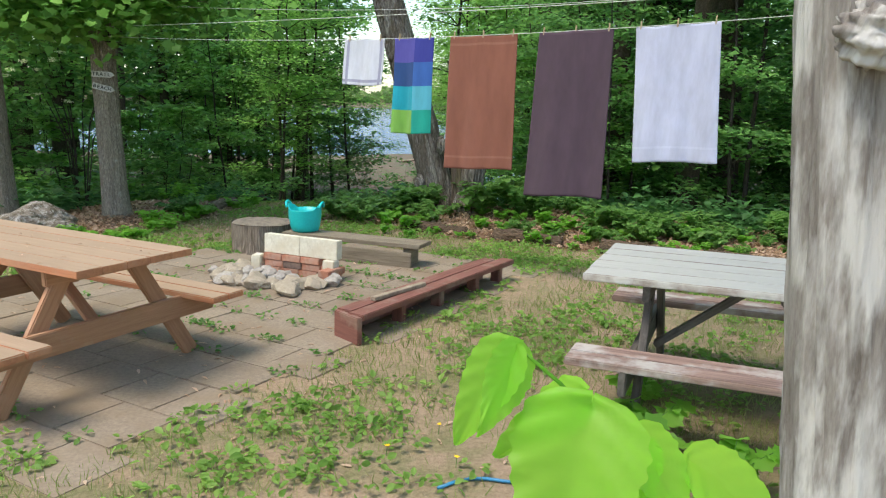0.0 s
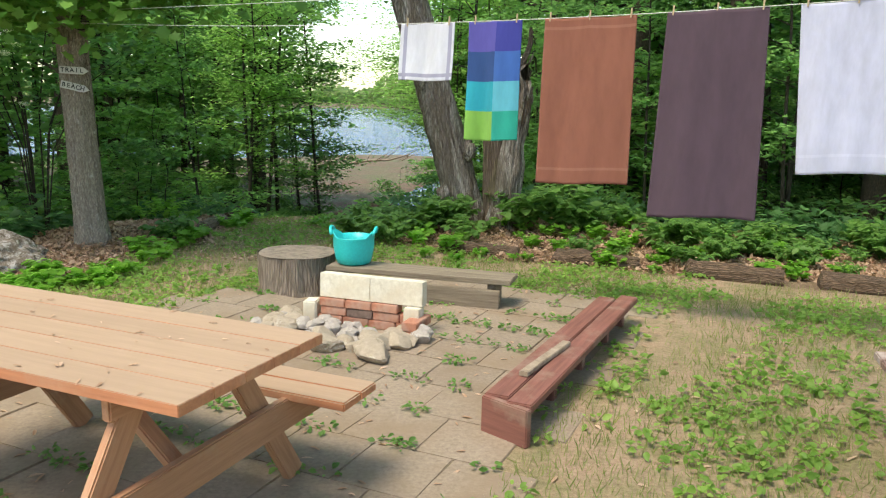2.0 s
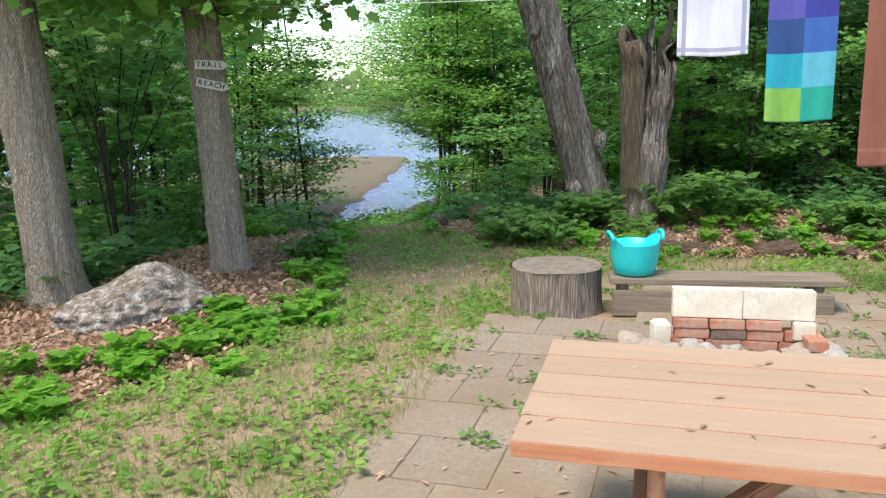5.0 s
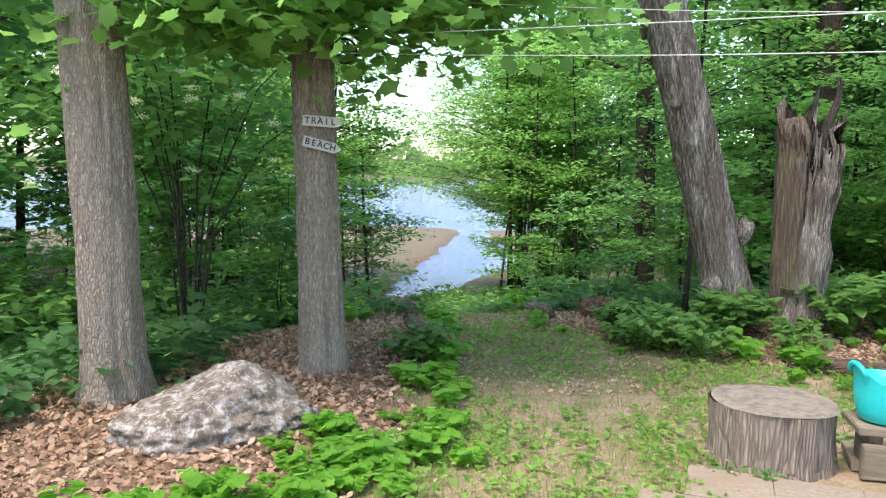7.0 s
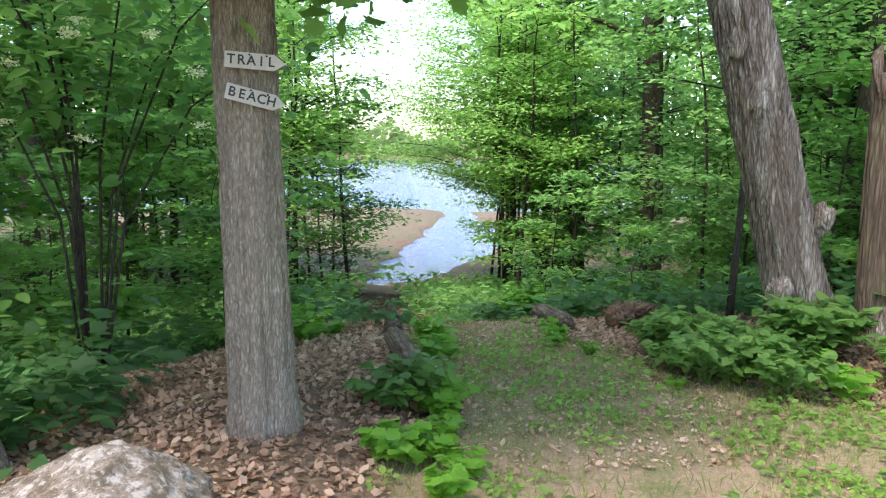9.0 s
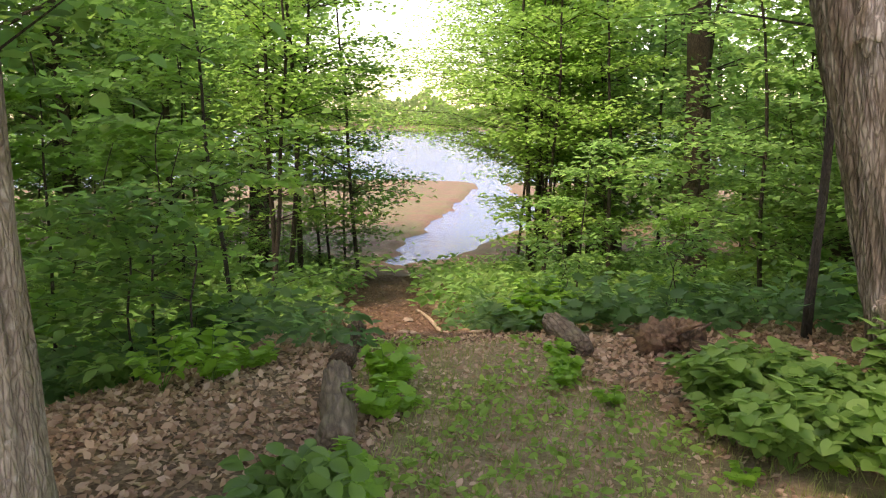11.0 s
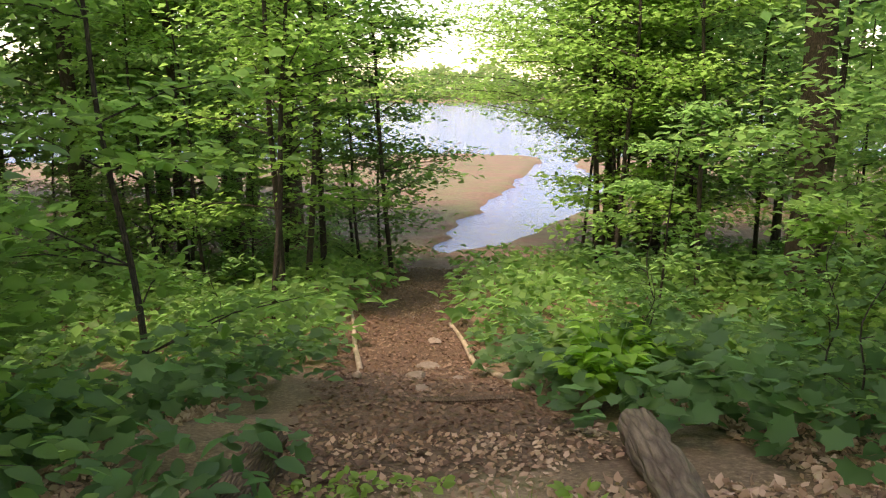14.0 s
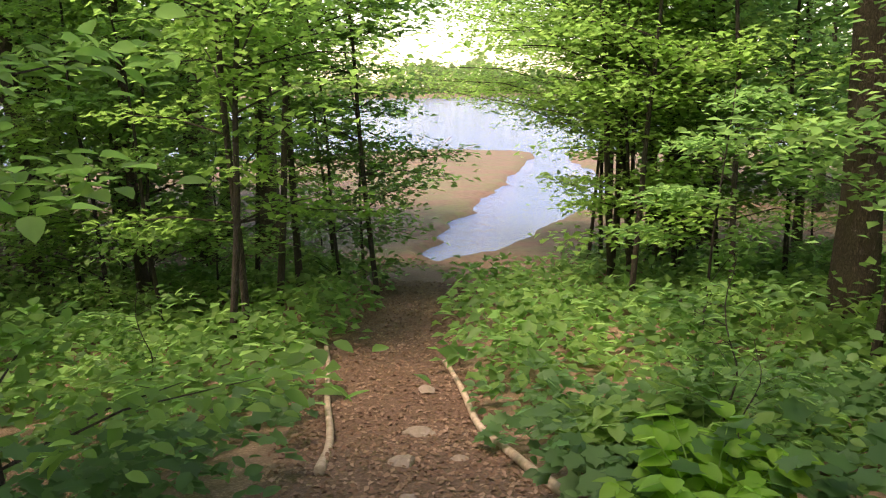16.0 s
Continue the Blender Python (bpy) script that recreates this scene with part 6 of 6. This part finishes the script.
# ---- sprig close to the lens at the start of the walk ----
def big_leaf(p, tip, facing, wide, mat, parent):
    """A broad heart-shaped leaf with a midrib crease and side veins, curling at the tip."""
    p, tip, facing = Vector(p), Vector(tip), Vector(facing).normalized()
    d = tip - p
    L = d.length
    h = d.normalized()
    n = (facing - h * facing.dot(h)).normalized()
    s = h.cross(n)
    bm = bmesh.new()
    rows, cols = 44, 14
    grid = []
    for j in range(rows + 1):
        v = j / rows
        half = wide * 0.5 * max(0.0, math.sin(math.pi * min(1.0, v) ** 0.58)) ** 0.75 * (1 - 0.2 * v) * (1 + 0.035 * math.sin(v * 62)) + 0.001
        row = []
        for i in range(cols + 1):
            u = 2 * i / cols - 1
            back = -0.06 * L * (1 - v) ** 4 * abs(u) ** 1.5
            lift = -0.10 * L * v * v + 0.14 * wide * abs(u) - 0.05 * wide * u * u + 0.02 * wide * math.sin(v * 34 - abs(u) * 9) * abs(u) + 0.03 * wide * math.sin(v * 7 + u * 2)
            row.append(bm.verts.new(p + h * (v * L + back) + s * (u * half) + n * lift))
        grid.append(row)
    for j in range(rows):
        for i in range(cols):
            f = bm.faces.new((grid[j][i], grid[j][i + 1], grid[j + 1][i + 1], grid[j + 1][i]))
            f.smooth = True
    return part("leaf", bm, mat, parent)


hose = root("hose", pose(0.14, 2.99, 0.012), "blue garden hose lying in the grass", "hose")
part("tube", tube([Vector((-0.12 + 0.07 * k, 0.05 * math.sin(k * 0.8) + 0.02 * k, 0.0)) for k in range(9)], [0.008] * 9, 8), M["hose"], hose, smooth=True)
sprig = root("leafy_sprig", pose(0.31, 1.02, 0.03), "bright green heart-leaved sprig growing beside the path", "plant")
stem_pts = [(0.05, 0.05, 0.0), (0.02, 0.03, 0.5), (-0.02, 0.0, 0.9), (-0.06, -0.02, 1.12), (-0.14, -0.03, 1.22), (-0.2, -0.03, 1.27)]
part("stem", tube(stem_pts, [0.007, 0.006, 0.005, 0.004, 0.003, 0.002], 8), M["leaf_fresh"], sprig, smooth=True)
for p, tip, facing, wide in (((-0.21, -0.03, 1.275), (-0.285, -0.06, 1.14), (-0.5, -1, 0.3), 0.085),
                             ((-0.20, -0.03, 1.272), (-0.25, -0.10, 1.17), (0.7, -1, 0.3), 0.08),
                             ((-0.10, -0.05, 1.20), (-0.17, -0.16, 1.00), (-0.15, -0.75, 0.8), 0.19),
                             ((-0.10, -0.02, 1.20), (-0.23, -0.02, 1.11), (-0.2, -0.5, 1.0), 0.10),
                             ((-0.03, 0.0, 1.14), (0.05, -0.06, 1.03), (0.4, -1, 0.6), 0.10),
                             ((-0.02, 0.0, 1.13), (-0.04, -0.05, 1.02), (0.0, -1, 0.5), 0.08),
                             ((0.06, 0.02, 1.09), (0.19, -0.05, 1.02), (0.2, -0.6, 1.0), 0.12),
                             ((0.0, 0.0, 1.03), (0.05, -0.08, 0.92), (0.2, -0.8, 0.8), 0.12)):
    big_leaf(p, tip, facing, wide, M["sprig"], sprig)
